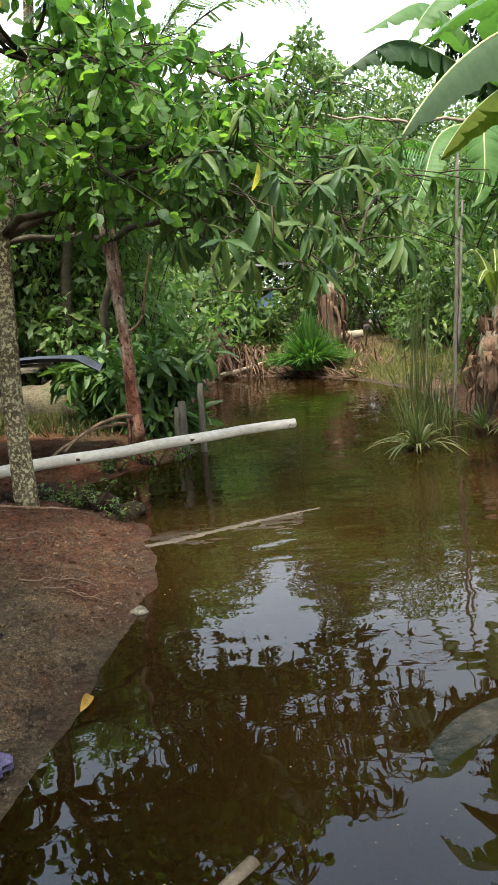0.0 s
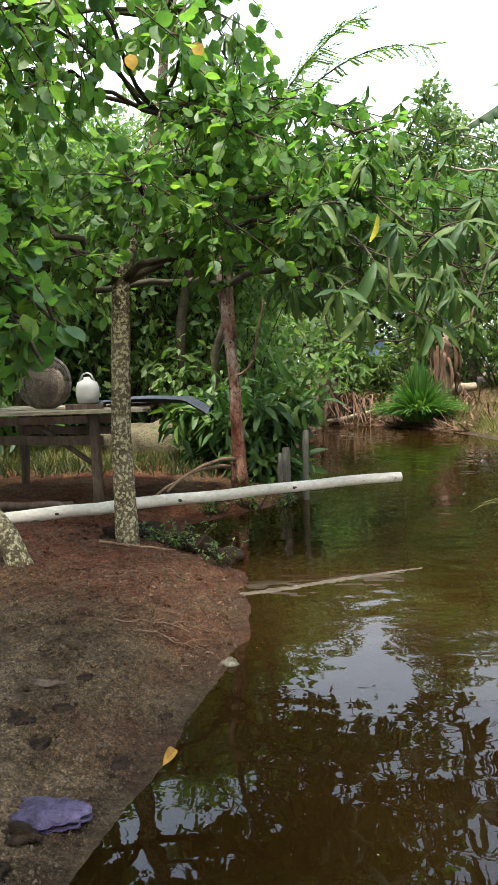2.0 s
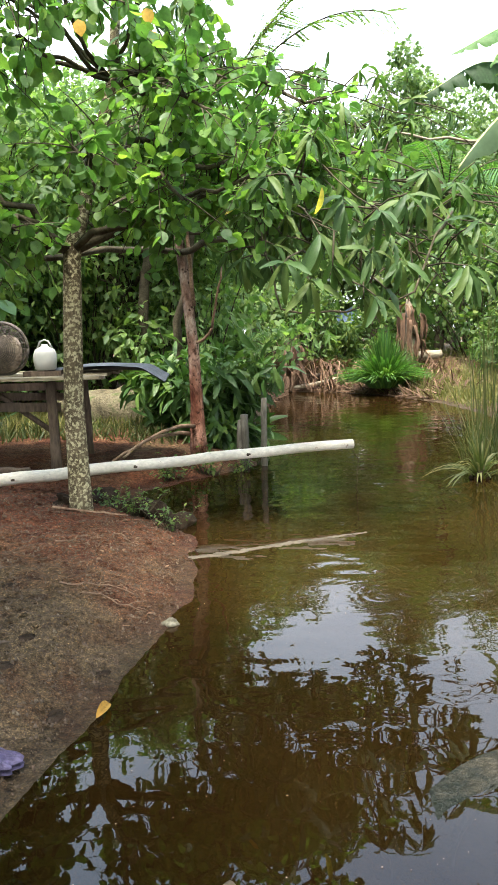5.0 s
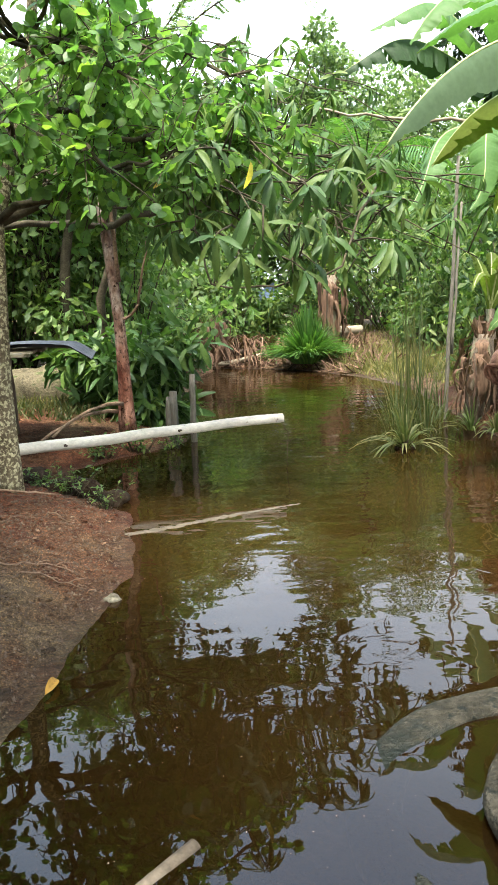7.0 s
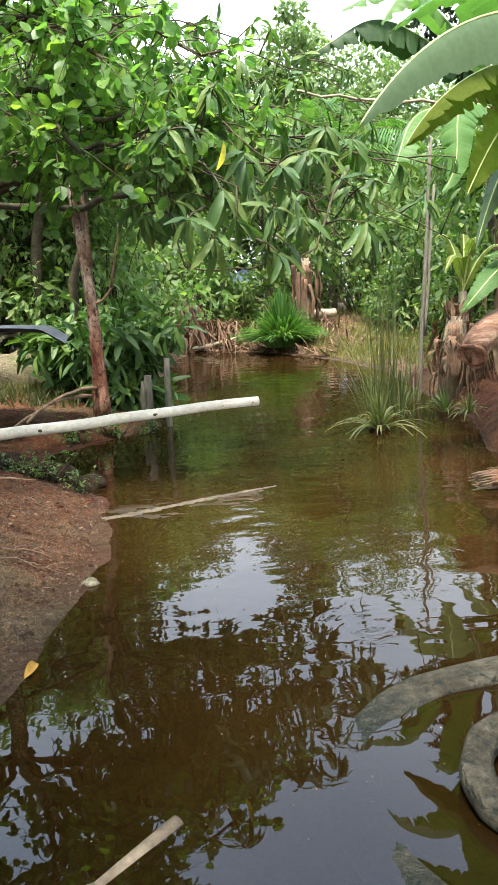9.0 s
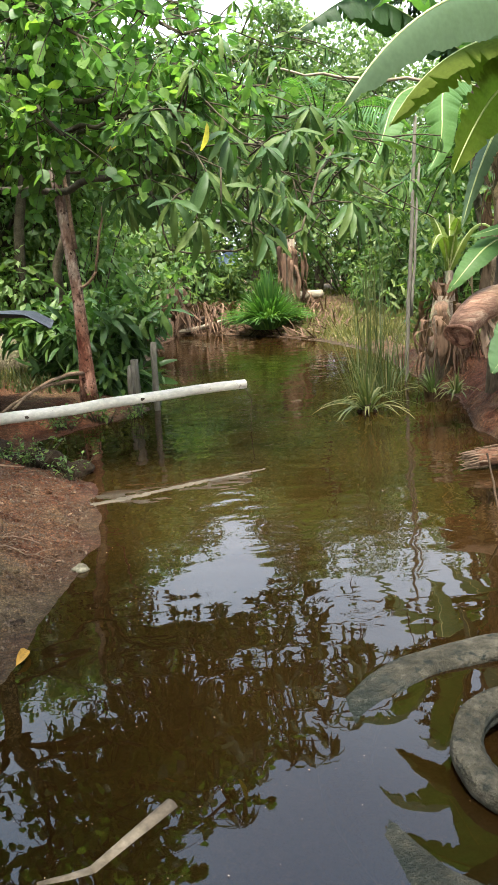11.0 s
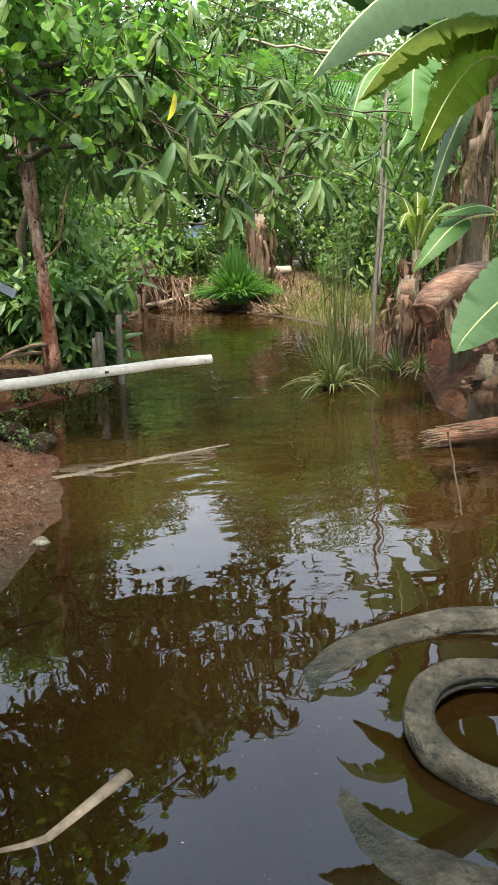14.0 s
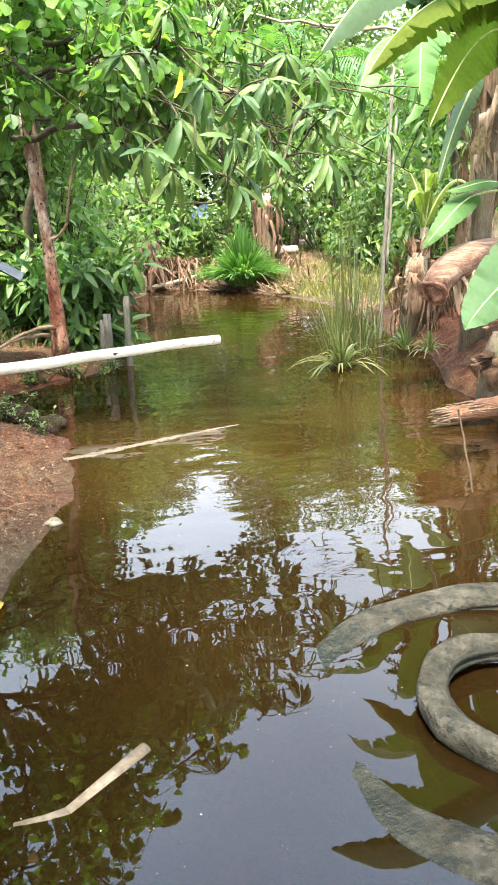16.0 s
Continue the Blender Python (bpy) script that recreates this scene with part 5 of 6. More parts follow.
def tyre(name, at, r, tube, tilt, label, seed, squash=0.8, bead=None):
    """An old tyre lying in the water, its crown flattened and its edge rough."""
    t = thing(name, label, "tyre", at, "old tyres")
    t.rotation_euler = tilt
    g = Geo()
    n, m = 180, 20
    rr = np.random.default_rng(seed)
    ph = rr.uniform(0, 6.28, 6)
    a = np.linspace(0, 2 * np.pi, n, endpoint=False)
    wob = 1 + 0.012 * np.sin(3 * a + ph[0]) + 0.01 * np.sin(5 * a + ph[1]) + 0.006 * np.sin(11 * a + ph[2])
    b = np.linspace(0, 2 * np.pi, m, endpoint=False)
    c, z = np.cos(b), np.sin(b)
    c, z = np.sign(c) * np.abs(c) ** 0.65, np.sign(z) * np.abs(z) ** 0.6
    ring = []
    for i in range(n):
        scuff = rr.normal(0, 0.006, m) + 0.02 * np.sin(17 * a[i] + 3 * b + ph[3]) * np.sin(7 * a[i] + ph[4])
        rad = (r + tube * c * (1 + scuff)) * wob[i]
        ring.append(np.stack([rad * math.cos(a[i]), rad * math.sin(a[i]), squash * tube * z * (1 + scuff)], 1))
    f = [(i * m + j, ((i + 1) % n) * m + j, ((i + 1) % n) * m + (j + 1) % m, i * m + (j + 1) % m) for i in range(n) for j in range(m)]
    g.add(np.concatenate(ring), f)
    part("casing", g, RUBBER, t)
    for z in (-1, 1):
        h = Geo()
        q = np.linspace(0, 2 * np.pi, 73)
        h.tube(np.stack([(r - tube * 0.93) * np.cos(q), (r - tube * 0.93) * np.sin(q), np.full(73, z * tube * 0.38 * squash)], 1), tube * 0.2 * min(1, squash * 1.6), 7, 0.2)
        part("bead", h, bead or BARE_RUBBER, t)


def white_pole():
    t = thing("peeled_pole", "long peeled whitish pole reaching out over the pond", "pole", (-1.92, 5.1, 0.24))
    g, k = Geo(), Geo()
    a, b = np.array((-0.9, -0.17, -0.02)), np.array((2.79, 0.82, 0.13))
    p = bend(a, b, 0.015, 18, 0.003)
    g.tube(p, [0.047, 0.045, 0.042, 0.039, 0.036], 16, 0.035)
    for s in (0.34, 0.56, 0.78):
        c = a + (b - a) * s + (0, -0.038, 0.012)
        k = Geo()
        lump(k, c, (0.02, 0.01, 0.011), int(s * 100), 8)
        part("knot", k, OLD_WOOD, t, "dark knot")
    part("shaft", g, WHITE_POLE, t)
    h = Geo()
    h.tube(bend((2.79, 0.8, 0.1), (2.83, 0.79, -0.26), 0.0, 8, 0.01), 0.0035, 4)
    part("string", h, TWIG_BARK, t, "thin cord hanging from the tip")


def stake(at, top, r, lean, flat=False):
    t = thing("wooden_stake", "weathered wooden stake standing in the pond edge", "stake", (at[0], at[1], -0.35), "stakes")
    g = Geo()
    if flat:
        p = bend((0, 0, 0), (lean, 0, top + 0.35), 0, 6)
        g.tube(p, r, 4, 0.05)
    else:
        g.tube(bend((0, 0, 0), (lean, 0, top + 0.35), 0, 7, 0.003), [r * 1.1, r], 10, 0.05)
    part("post", g, GREY_POLE, t)


def work_table():
    z = 0.22
    t = thing("rough_work_table", "rough outdoor table of weathered posts and planks", "table", (-1.75, 6.5, z))
    top = 0.7
    for x, y in ((0.3, -0.5), (-0.6, -0.45), (-0.62, 0.6), (0.34, 0.6)):
        g = Geo()
        g.tube(bend((x, y, -0.1), (x + rng.normal(0, 0.01), y, top - 0.01), 0, 6, 0.003), [0.042, 0.038], 8, 0.06)
        part("leg", g, OLD_WOOD, t)
    for k, y in enumerate(np.linspace(-0.56, 0.66, 9)):
        g = Geo()
        g.box((-0.08 + rng.normal(0, 0.02), y, top + 0.012 + rng.normal(0, 0.003)), (1.45 + rng.uniform(-0.05, 0.1), 0.125, 0.024), pose(0, 0, 0, 0, 0, rng.normal(0, 0.8)))
        part("plank", g, PALE_PLANK, t, "", False)
    for y in (-0.47, 0.58):
        g = Geo()
        g.box((-0.15, y, top - 0.2), (1.0, 0.035, 0.07), pose(0, 0, 0, 0, 1.5, 0))
        part("rail", g, OLD_WOOD, t, "", False)
    g = Geo()
    g.box((-0.1, -0.44, top - 0.05), (1.1, 0.05, 0.06))
    part("bearer", g, OLD_WOOD, t, "", False)
    g = Geo()
    g.tube(bend((0.28, -0.42, top - 0.42), (-0.18, -0.42, top - 0.08), 0, 5), 0.022, 6)
    part("brace", g, OLD_WOOD, t)


PALE_PLANK = surface("pale_plank", [(0.3, (0.16, 0.125, 0.08)), (0.65, (0.32, 0.28, 0.2))], 4, 45, 0.8, 0.5, 0.006, (0.3, 2, 2))


def roofing_sheet():
    g = Geo()
    n, m = 26, 8
    u, v = np.meshgrid(np.linspace(0, 1, n), np.linspace(0, 1, m))
    x = -1.55 + 0.93 * u
    y = 6.35 + 0.85 * v - 0.1 * u
    z = 0.978 + 0.012 * np.sin(u * 4) + 0.02 * np.sin(v * 7 + u * 3) - 0.16 * np.clip(u - 0.82, 0, 1) * 5 * 0.6
    z = np.where(x < -1.05, np.maximum(z, 0.955), z)
    top = np.stack([x, y, z], -1).reshape(-1, 3)
    f = [(j * n + i, j * n + i + 1, (j + 1) * n + i + 1, (j + 1) * n + i) for j in range(m - 1) for i in range(n - 1)]
    g.add(top, f)
    g.add(top - (0, 0, 0.006), [q[::-1] for q in f])
    solo("roofing_sheet", g, GREY_SHEET, "bent grey-blue roofing sheet lying over the table edge", "metal sheet")


def jug():
    t = thing("plastic_jug", "dusty white plastic jug with a handle on the table", "jug", (-1.58, 6.36, 0.985))
    g, h, c = Geo(), Geo(), Geo()
    prof = [(0.0, 0.0), (0.07, 0.0), (0.085, 0.01), (0.096, 0.07), (0.094, 0.13), (0.078, 0.17), (0.03, 0.195), (0.026, 0.212), (0.0, 0.213)]
    a = np.linspace(0, 2 * np.pi, 24, endpoint=False)
    v = np.array([[(r * math.cos(x), r * 0.8 * math.sin(x), z) for x in a] for r, z in prof]).reshape(-1, 3)
    g.add(v, [(i * 24 + j, i * 24 + (j + 1) % 24, (i + 1) * 24 + (j + 1) % 24, (i + 1) * 24 + j) for i in range(len(prof) - 1) for j in range(24)])
    part("body", g, JUG_PLASTIC, t)
    h.tube(np.array([(-0.06, 0, 0.18), (-0.032, 0, 0.235), (0.0, 0, 0.247), (0.032, 0, 0.235), (0.06, 0, 0.18)]), 0.008, 8)
    part("handle", h, JUG_PLASTIC, t)
    s = Geo()
    s.box((0.0, 0, -0.025), (0.3, 0.2, 0.045), pose(0, 0, 0, 0, 0, 6))
    b = tagged(new("wood_block", s.mesh("wood_block", OLD_WOOD, False)), "short reddish board under the jug", "board")
    b.location = (-1.6, 6.36, 0.985 - 0.003)


def wire_basket():
    """A round wire guard standing on its rim, caked with mud."""
    t = thing("round_wire_basket", "round rusty wire basket caked with mud on the table", "basket", (-1.95, 6.42, 1.165))
    g, c, r = Geo(), Geo(), Geo()
    a = np.linspace(0, 2 * np.pi, 40)
    R = 0.215
    bulge = lambda q: -0.1 * (1 - (q / R) ** 2) - 0.02
    for q in np.linspace(0.02, R, 15):
        g.tube(np.stack([q * np.cos(a), np.full(40, bulge(q)), q * np.sin(a)], 1), 0.0028, 4)
        g.tube(np.stack([q * np.cos(a), np.full(40, -bulge(q)), q * np.sin(a)], 1), 0.0028, 4)
    for k in range(26):
        x = 2 * np.pi * k / 26
        q = np.linspace(0.02, R, 7)
        for side in (1, -1):
            g.tube(np.stack([q * math.cos(x), side * np.array([bulge(z) for z in q]), q * math.sin(x)], 1), 0.0025, 4)
    part("wire_cage", g, WIRE, t)
    r.tube(np.stack([R * np.cos(a), np.zeros(40), R * np.sin(a)], 1), 0.014, 8)
    part("rim", r, WIRE, t)
    lump(c, (0.01, -0.02, -0.02), (0.15, 0.078, 0.145), 5, 14, 0.22)
    part("mud_cake", c, CLAY, t, "pale dried mud inside")


def rock(name, at, size, material, label, category, seed, group="", rough=0.22):
    g = Geo()
    lump(g, (0, 0, 0), size, seed, 16, rough)
    ob = solo(name, g, material, label, category, group)
    ob.location = (at[0], at[1], (land_at(at[0], at[1]) if len(at) < 3 else at[2]) + size[2] * 0.35)


def crumpled_bag(at, a, b):
    """A thin bag pressed flat, in sharp folds, with a ragged outline."""
    g = Geo()
    n = 34
    u, v = np.meshgrid(np.linspace(-1, 1, n), np.linspace(-1, 1, n))
    r = np.random.default_rng(3)
    fold = np.zeros_like(u)
    for k in range(9):
        w = r.uniform(0, 3.14)
        fold += np.abs(np.sin((u * math.cos(w) + v * math.sin(w)) * r.uniform(2, 7) + r.uniform(0, 6))) * r.uniform(0.3, 1)
    ang = np.arctan2(v, u)
    edge = 1 + 0.1 * np.sin(3 * ang + 1) + 0.06 * np.sin(7 * ang) + 0.04 * np.sin(13 * ang + 2)
    round_ = np.sqrt(1 - np.clip(np.minimum(u * u, v * v), 0, 1) * 0.5) * edge
    x, y = u * round_ * a, v * round_ * b
    dome = np.clip(1 - np.maximum(np.abs(u), np.abs(v)) ** 4, 0, 1)
    z = dome * 0.010 + fold * 0.0045 * (0.4 + dome)
    p = np.stack([x, y, z], -1).reshape(-1, 3)
    f = [(j * n + i, j * n + i + 1, (j + 1) * n + i + 1, (j + 1) * n + i) for j in range(n - 1) for i in range(n - 1)]
    g.add(p, f)
    g.add(p * (1, 1, 0.2) - (0, 0, 0.012), [q[::-1] for q in f])
    ob = solo("purple_bag", g, PURPLE, "crumpled faded purple bag on the mud", "bag")
    ob.location = (at[0], at[1], land_at(*at) + 0.004)


def stick(name, pts, radii, material, label, category="stick", group=""):
    g = Geo()
    p = np.asarray(pts, float)
    s = np.linspace(0, 1, 12)
    q = np.stack([np.interp(s, np.linspace(0, 1, len(p)), p[:, i]) for i in range(3)], 1) + rng.normal(0, 0.0025, (12, 3))
    g.tube(q, radii, 7, 0.2)
    solo(name, g, material, label, category, group)


def forked_twig(a, e):
    """A dry crooked twig with short side shoots, lying on the ground."""
    g = Geo()
    s = np.linspace(0, 1, 9)[:, None]
    q = np.array(a) + (np.array(e) - np.array(a)) * s + rng.normal(0, 0.008, (9, 2))
    q = np.c_[q, land(q) + 0.007 + 0.012 * np.sin(s[:, 0] * 3)]
    g.tube(q, [0.0045, 0.0018], 5, 0.2)
    for k in (2, 4, 6, 7):
        d = np.array((*rng.normal(0, 0.05, 2), 0.012)) + (q[-1] - q[0]) * 0.12
        g.tube(bend(q[k], q[k] + d, 0.006, 5, 0.003), [0.0028, 0.001], 4, 0.2)
    solo("ground_twig", g, TWIG_WOOD, "dry crooked forked twig on the mud", "twig", "twigs")


def weed(at, count, size, label="small pale-leaved weed at the water's edge"):
    t = thing("weed", label, "weed", (at[0], at[1], land_at(*at)), "weeds")
    g, w = Geo(), Geo()
    for k in range(count):
        e = np.array([rng.normal(0, 0.09), rng.normal(0, 0.07), rng.uniform(0.05, 0.2)]) * size
        w.tube(bend((e[0] * 0.3, e[1] * 0.3, -0.01), e, 0.01, 4), [0.003, 0.0015], 4)
        n = 8
        at_ = e * rng.uniform(0.3, 1, (n, 1))
        scatter(g, SIMPLE, at_, rng.normal(0, 1, (n, 3)) * (1, 1, 0.4), rng.normal(0, 0.3, (n, 3)) + (0, 0, 1), 0.035 * size * rng.uniform(0.6, 1.3, n))
    tagged(part("stem", w, TWIG_BARK, t), kind="stuff")
    tagged(part("foliage", g, BUSH_LEAF, t), kind="stuff")


def fraying_log():
    """A wet fibrous log with a frayed pale end."""
    t = thing("wet_log", "wet red-brown log with a frayed end at the water's edge", "log", (1.93, 4.2, 0.06))
    g, h = Geo(), Geo()
    p = bend((0.06, 0, 0), (0.9, -0.12, 0.08), 0.015, 14, 0.004)
    g.tube(p, [0.05, 0.062, 0.068, 0.075], 14, 0.1)
    for k in range(70):
        a, r = rng.uniform(0, 6.283), 0.055 * math.sqrt(rng.random())
        s = np.array((0.12, r * math.cos(a), r * math.sin(a)))
        e = np.array((rng.uniform(-0.06, 0.05), s[1] * rng.uniform(0.7, 1.3), s[2] * rng.uniform(0.7, 1.2) - 0.005))
        h.tube(bend(s, e, 0.004, 5, 0.002), [0.008, 0.003], 5, 0.1)
    for k in range(40):
        x, a = rng.uniform(0.05, 0.6), rng.uniform(0.2, 2.9)
        o = np.array((x, 0.064 * math.cos(a) - 0.14 * x * 0.9, 0.064 * math.sin(a) + 0.09 * x))
        h.tube(bend(o, o + (rng.uniform(0.1, 0.3), -0.03, 0.012), 0.004, 5, 0.003), [0.004, 0.002], 4)
    part("trunk", g, RED_LOG, t)
    part("frayed_fibre", h, TWIG_WOOD, t, "pale tan torn fibres")


def shed():
    """A small shelter far behind the bushes: posts, a blue tarp wall, a tin roof."""
    t = thing("garden_shed", "small shed with wooden posts, blue tarp wall and tin roof", "shed", (2.9, 20.5, land_at(2.9, 20.5)))
    for x, y in ((-1.2, 0), (1.2, 0), (-1.2, 1.6), (1.2, 1.6)):
        g = Geo()
        g.tube(bend((x, y, -0.2), (x, y, 2.1 + 0.2 * (y > 0)), 0, 4), 0.05, 8)
        part("post", g, OLD_WOOD, t)
    g = Geo()
    n, m = 20, 10
    u, v = np.meshgrid(np.linspace(-0.45, 0.1, n), np.linspace(0.95, 1.4, m))
    v = v + 0.1 * np.sin(u * 6 + 1)
    y = 0.03 * np.sin(u * 9) + 0.02 * np.sin(v * 7)
    p = np.stack([u, y, v], -1).reshape(-1, 3)
    f = [(j * n + i, j * n + i + 1, (j + 1) * n + i + 1, (j + 1) * n + i) for j in range(m - 1) for i in range(n - 1)]
    g.add(p, f)
    g.add(p + (0, 0.006, 0), [q[::-1] for q in f])
    part("tarp_wall", g, BLUE_TARP, t, "faded blue-white tarp")
    g = Geo()
    g.box((0, 0.8, 2.28), (2.9, 2.3, 0.03), pose(0, 0, 0, 7, 0, 0))
    part("roof", g, PALE_TIN, t, "pale weathered tin", False)
    g = Geo()
    g.box((0.8, 0.06, 1.0), (0.8, 0.03, 1.6))
    part("board_wall", g, OLD_WOOD, t, "", False)


def coconut_palm(at, height, n, ln, label):
    t = thing("palm", label, "palm", (at[0], at[1], 0.2), "palms")
    w, g = Geo(), Geo()
    w.tube(bend((0, 0, -0.1), (0.2, 0, height), 0, 8, 0.02), [0.14, 0.1], 9, 0.05)
    at_, way, nor = [], [], []
    for k in range(n):
        a, e = rng.uniform(0, 6.283), rng.uniform(-0.1, 1.1)
        d = np.array([math.cos(a) * math.cos(e), math.sin(a) * math.cos(e), math.sin(e)])
        p = bend((0.2, 0, height), np.array((0.2, 0, height)) + d * ln - (0, 0, ln * 0.25), 0.16 * ln, 16)
        w.tube(p, [0.025, 0.006], 5)
        for i in range(2, 16):
            dd = unit(p[i] - p[i - 1])
            s = unit(np.cross(dd, (0, 0, 1.0)))
            for r in (-1, 1):
                for o in (0, 0.5):
                    at_.append(p[i] - (p[i] - p[i - 1]) * o)
                    way.append(s * r + dd * 0.6 - np.array((0, 0, 0.5)))
                    nor.append((0, 0, 1.0))
    strip = (np.array([(0, -0.02, 0), (0, 0.02, 0), (0.6, 0.03, -0.05), (0.6, -0.03, -0.05), (1, 0, -0.2)]), [(0, 3, 2, 1), (3, 4, 2)])
    scatter(g, strip, np.array(at_), np.array(way), np.array(nor) + rng.normal(0, 0.2, (len(nor), 3)), np.full(len(at_), ln * 0.32) * rng.uniform(0.7, 1.1, len(at_)))
    part("trunk", w, TWIG_BARK, t)
    part("crown", g, GRASS_LEAF, t)


lichen_tree()
leaning_tree()
mango_tree()
feather_tree()
overhanging_tree()
near_banana()
middle_banana()
far_banana()
young_banana()
limb_tree()
banana_stump((3.1, 7.45), 0.85, 0.13, 0.05, "rotting brown banana stump with shredded sheaths")
banana_stump((2.58, 4.68), 0.46 - land_at(2.58, 4.68), 0.13, 0.03, "low rotting banana stump at the water's edge", 8, 0.5)
banana_stump((0.75, 16.5), 0.9, 0.12, 0.1, "dead banana stump with pale hanging sheaths")
banana_stump((1.15, 16.7), 1.0, 0.1, -0.05, "dead banana stump with pale hanging sheaths")
banana_stump((3.5, 16.2), 1.5, 0.13, 0.0, "pale dead banana stump on the far bank")
cut_stem()

tuft("clumped_sedge", (1.98, 6.3), 0.0, 85, 0.6, PALE_SEDGE, "sedge tuft of arching yellow-green blades in shallow water", "sedge", 0.017, 0.85, 0.05, 1.1, 0.13)
tuft("clumped_sedge", (2.75, 6.75), 0.05, 34, 0.42, SEDGE_LEAF, "thin dark sedge tuft by the mud bank", "sedge", 0.014, 0.8, 0.05, 0.9)
tuft("bank_grass", (2.74, 6.2), 0.12, 36, 0.32, PALE_SEDGE, "arching grey-green grass hanging over the mud bank", "grass tuft", 0.014, 0.7, 0.06, 1.3)
for x, y, n, ln in ((2.4, 7.0, 22, 0.55), (2.5, 7.3, 34, 0.7), (2.8, 7.7, 40, 0.6), (2.3, 7.6, 22, 0.55)):
    tuft("reed_clump", (x, y), 0.0, n, ln, REED_LEAF, "thin tangled reeds growing in the shallows", "reed", 0.007, 1.1, 0.2, 0.75)
for x, y, n, ln in ((2.3, 7.2, 30, 1.2), (2.5, 7.5, 36, 1.3), (2.15, 7.0, 20, 1.1)):
    tuft("tall_reed_clump", (x, y), 0.0, n, ln, REED_LEAF, "tall slender green reeds in the shallows", "reed", 0.0055, 1.15, 0.16, 0.2, None, 0.42)
tuft("fan_palm_clump", (2.75, 15.0), 0.15, 1200, 0.98, GRASS_LEAF, "bright green spiky palm clump on the far bank", "palm clump", 0.034, 1.15, 0.3, 0.75, 0.4)

white_pole()
stake((0.2, 7.2), 0.64, 0.028, 0.02)
stake((0.04, 7.1), 0.5, 0.036, -0.01, True)
stake((-0.06, 7.35), 0.42, 0.025, 0.05)
work_table()
roofing_sheet()
jug()
wire_basket()

tyre("large_tyre", (0.99, 1.55, 0.002), 0.565, 0.07, (radians(-0.4), radians(-3.5), 0), "large muddy grey tyre half sunk in the pond", 3, 0.42, RUBBER)
tyre("small_tyre", (0.94, 1.53, 0.03), 0.223, 0.039, (radians(4), radians(-3), 1), "small muddy tyre lying inside a larger one", 4)

g = Geo()
g.tube(np.array([(0.005, 1.61, -0.008), (-0.09, 1.52, -0.012), (-0.175, 1.437, -0.015)]), [0.021, 0.02], 12)
g.tube(np.array([(-0.172, 1.44, -0.015), (-0.22, 1.43, -0.015), (-0.285, 1.425, -0.0145)]), [0.02, 0.016], 12)
solo("sunken_pipe", g, DULL_PIPE, "pale bent pipe lying just under the water", "pipe")
g = Geo()
g.tube(bend((-0.3, 4.18, 0), (0.78, 4.66, 0), 0, 60, 0.006), [0.03, 0.036, 0.028, 0.034, 0.026, 0.02, 0.012], 12, 0.28)
g.v[-1][:, 2] = g.v[-1][:, 2] * 0.09 - 0.0005
solo("floating_branch", g, SILT_WOOD, "dull silted branch lying awash in the pond", "branch")
stick("upright_stick", [(1.55, 2.95, -0.1), (1.605, 3.175, 0.1), (1.66, 3.4, 0.3)], [0.006, 0.005], DARK_STICK, "thin dark stick poking out of the water")
fraying_log()
t_pole = thing("tied_bamboo_pole", "two thin weathered poles tied upright on the bank", "pole", (2.93, 7.9, land_at(2.93, 7.9)))
for dx, low, top, r in ((0.0, -0.2, 2.75, 0.021), (0.04, 0.75, 2.3, 0.015)):
    g = Geo()
    g.tube(bend((dx - 0.02 + 0.04 * (low > 0), 0, low), (dx + 0.11, 0, top), 0, 9, 0.004), [r * 1.15, r * 0.8], 8, 0.05)
    part("pole", g, GREY_POLE, t_pole)
for a, e in (((-0.8, 3.36), (-0.47, 3.41)), ((-0.7, 3.26), (-0.41, 3.28)), ((-0.95, 3.95), (-0.78, 4.2)), ((-0.72, 4.3), (-0.55, 4.12))):
    forked_twig(a, e)
stick("root_branch", [(-1.15, 4.68, land_at(-1.15, 4.68) + 0.02), (-0.95, 4.64, land_at(-0.95, 4.64) + 0.02), (-0.7, 4.72, land_at(-0.7, 4.72) + 0.02)], [0.008, 0.004], ROOT_WOOD, "thin dry root beside the lichen tree", "root")
stick("grey_plank", [(-2.5, 5.55, 0.27), (-2.0, 5.58, 0.28), (-1.55, 5.62, 0.27)], [0.035, 0.035], OLD_WOOD, "weathered plank lying under the table", "plank")
# dark lumps added to give the footprint hollows their dark look
for k, (x, y) in enumerate(PRINTS):
    rock("dark_lump", (x, y), (0.026 + 0.008 * (k % 3), 0.028, 0.008), DARK_EARTH, "flat dark lump set in a footprint hollow in the mud", "clod", 30 + k, "damp clods", 0.75)
rock("mossy_boulder", (-1.5, 8.95, 0.36), (0.55, 0.34, 0.25), MOSSY_STONE, "pale mossy boulder in the grass behind the table", "boulder", 41, "", 0.4)
rock("stone", (-0.29, 3.2), (0.032, 0.026, 0.022), STONE, "small pale stone at the shoreline", "stone", 3)
rock("earth_clod", (-0.62, 5.15), (0.12, 0.12, 0.1), DARK_EARTH, "dark clod of earth under the pole", "clod", 5, "clods")
rock("earth_clod", (-0.95, 5.25), (0.1, 0.1, 0.08), DARK_EARTH, "dark clod of earth under the pole", "clod", 6, "clods")
rock("earth_clod", (-0.4, 4.95), (0.09, 0.08, 0.06), DARK_EARTH, "dark clod of earth under the pole", "clod", 7, "clods")
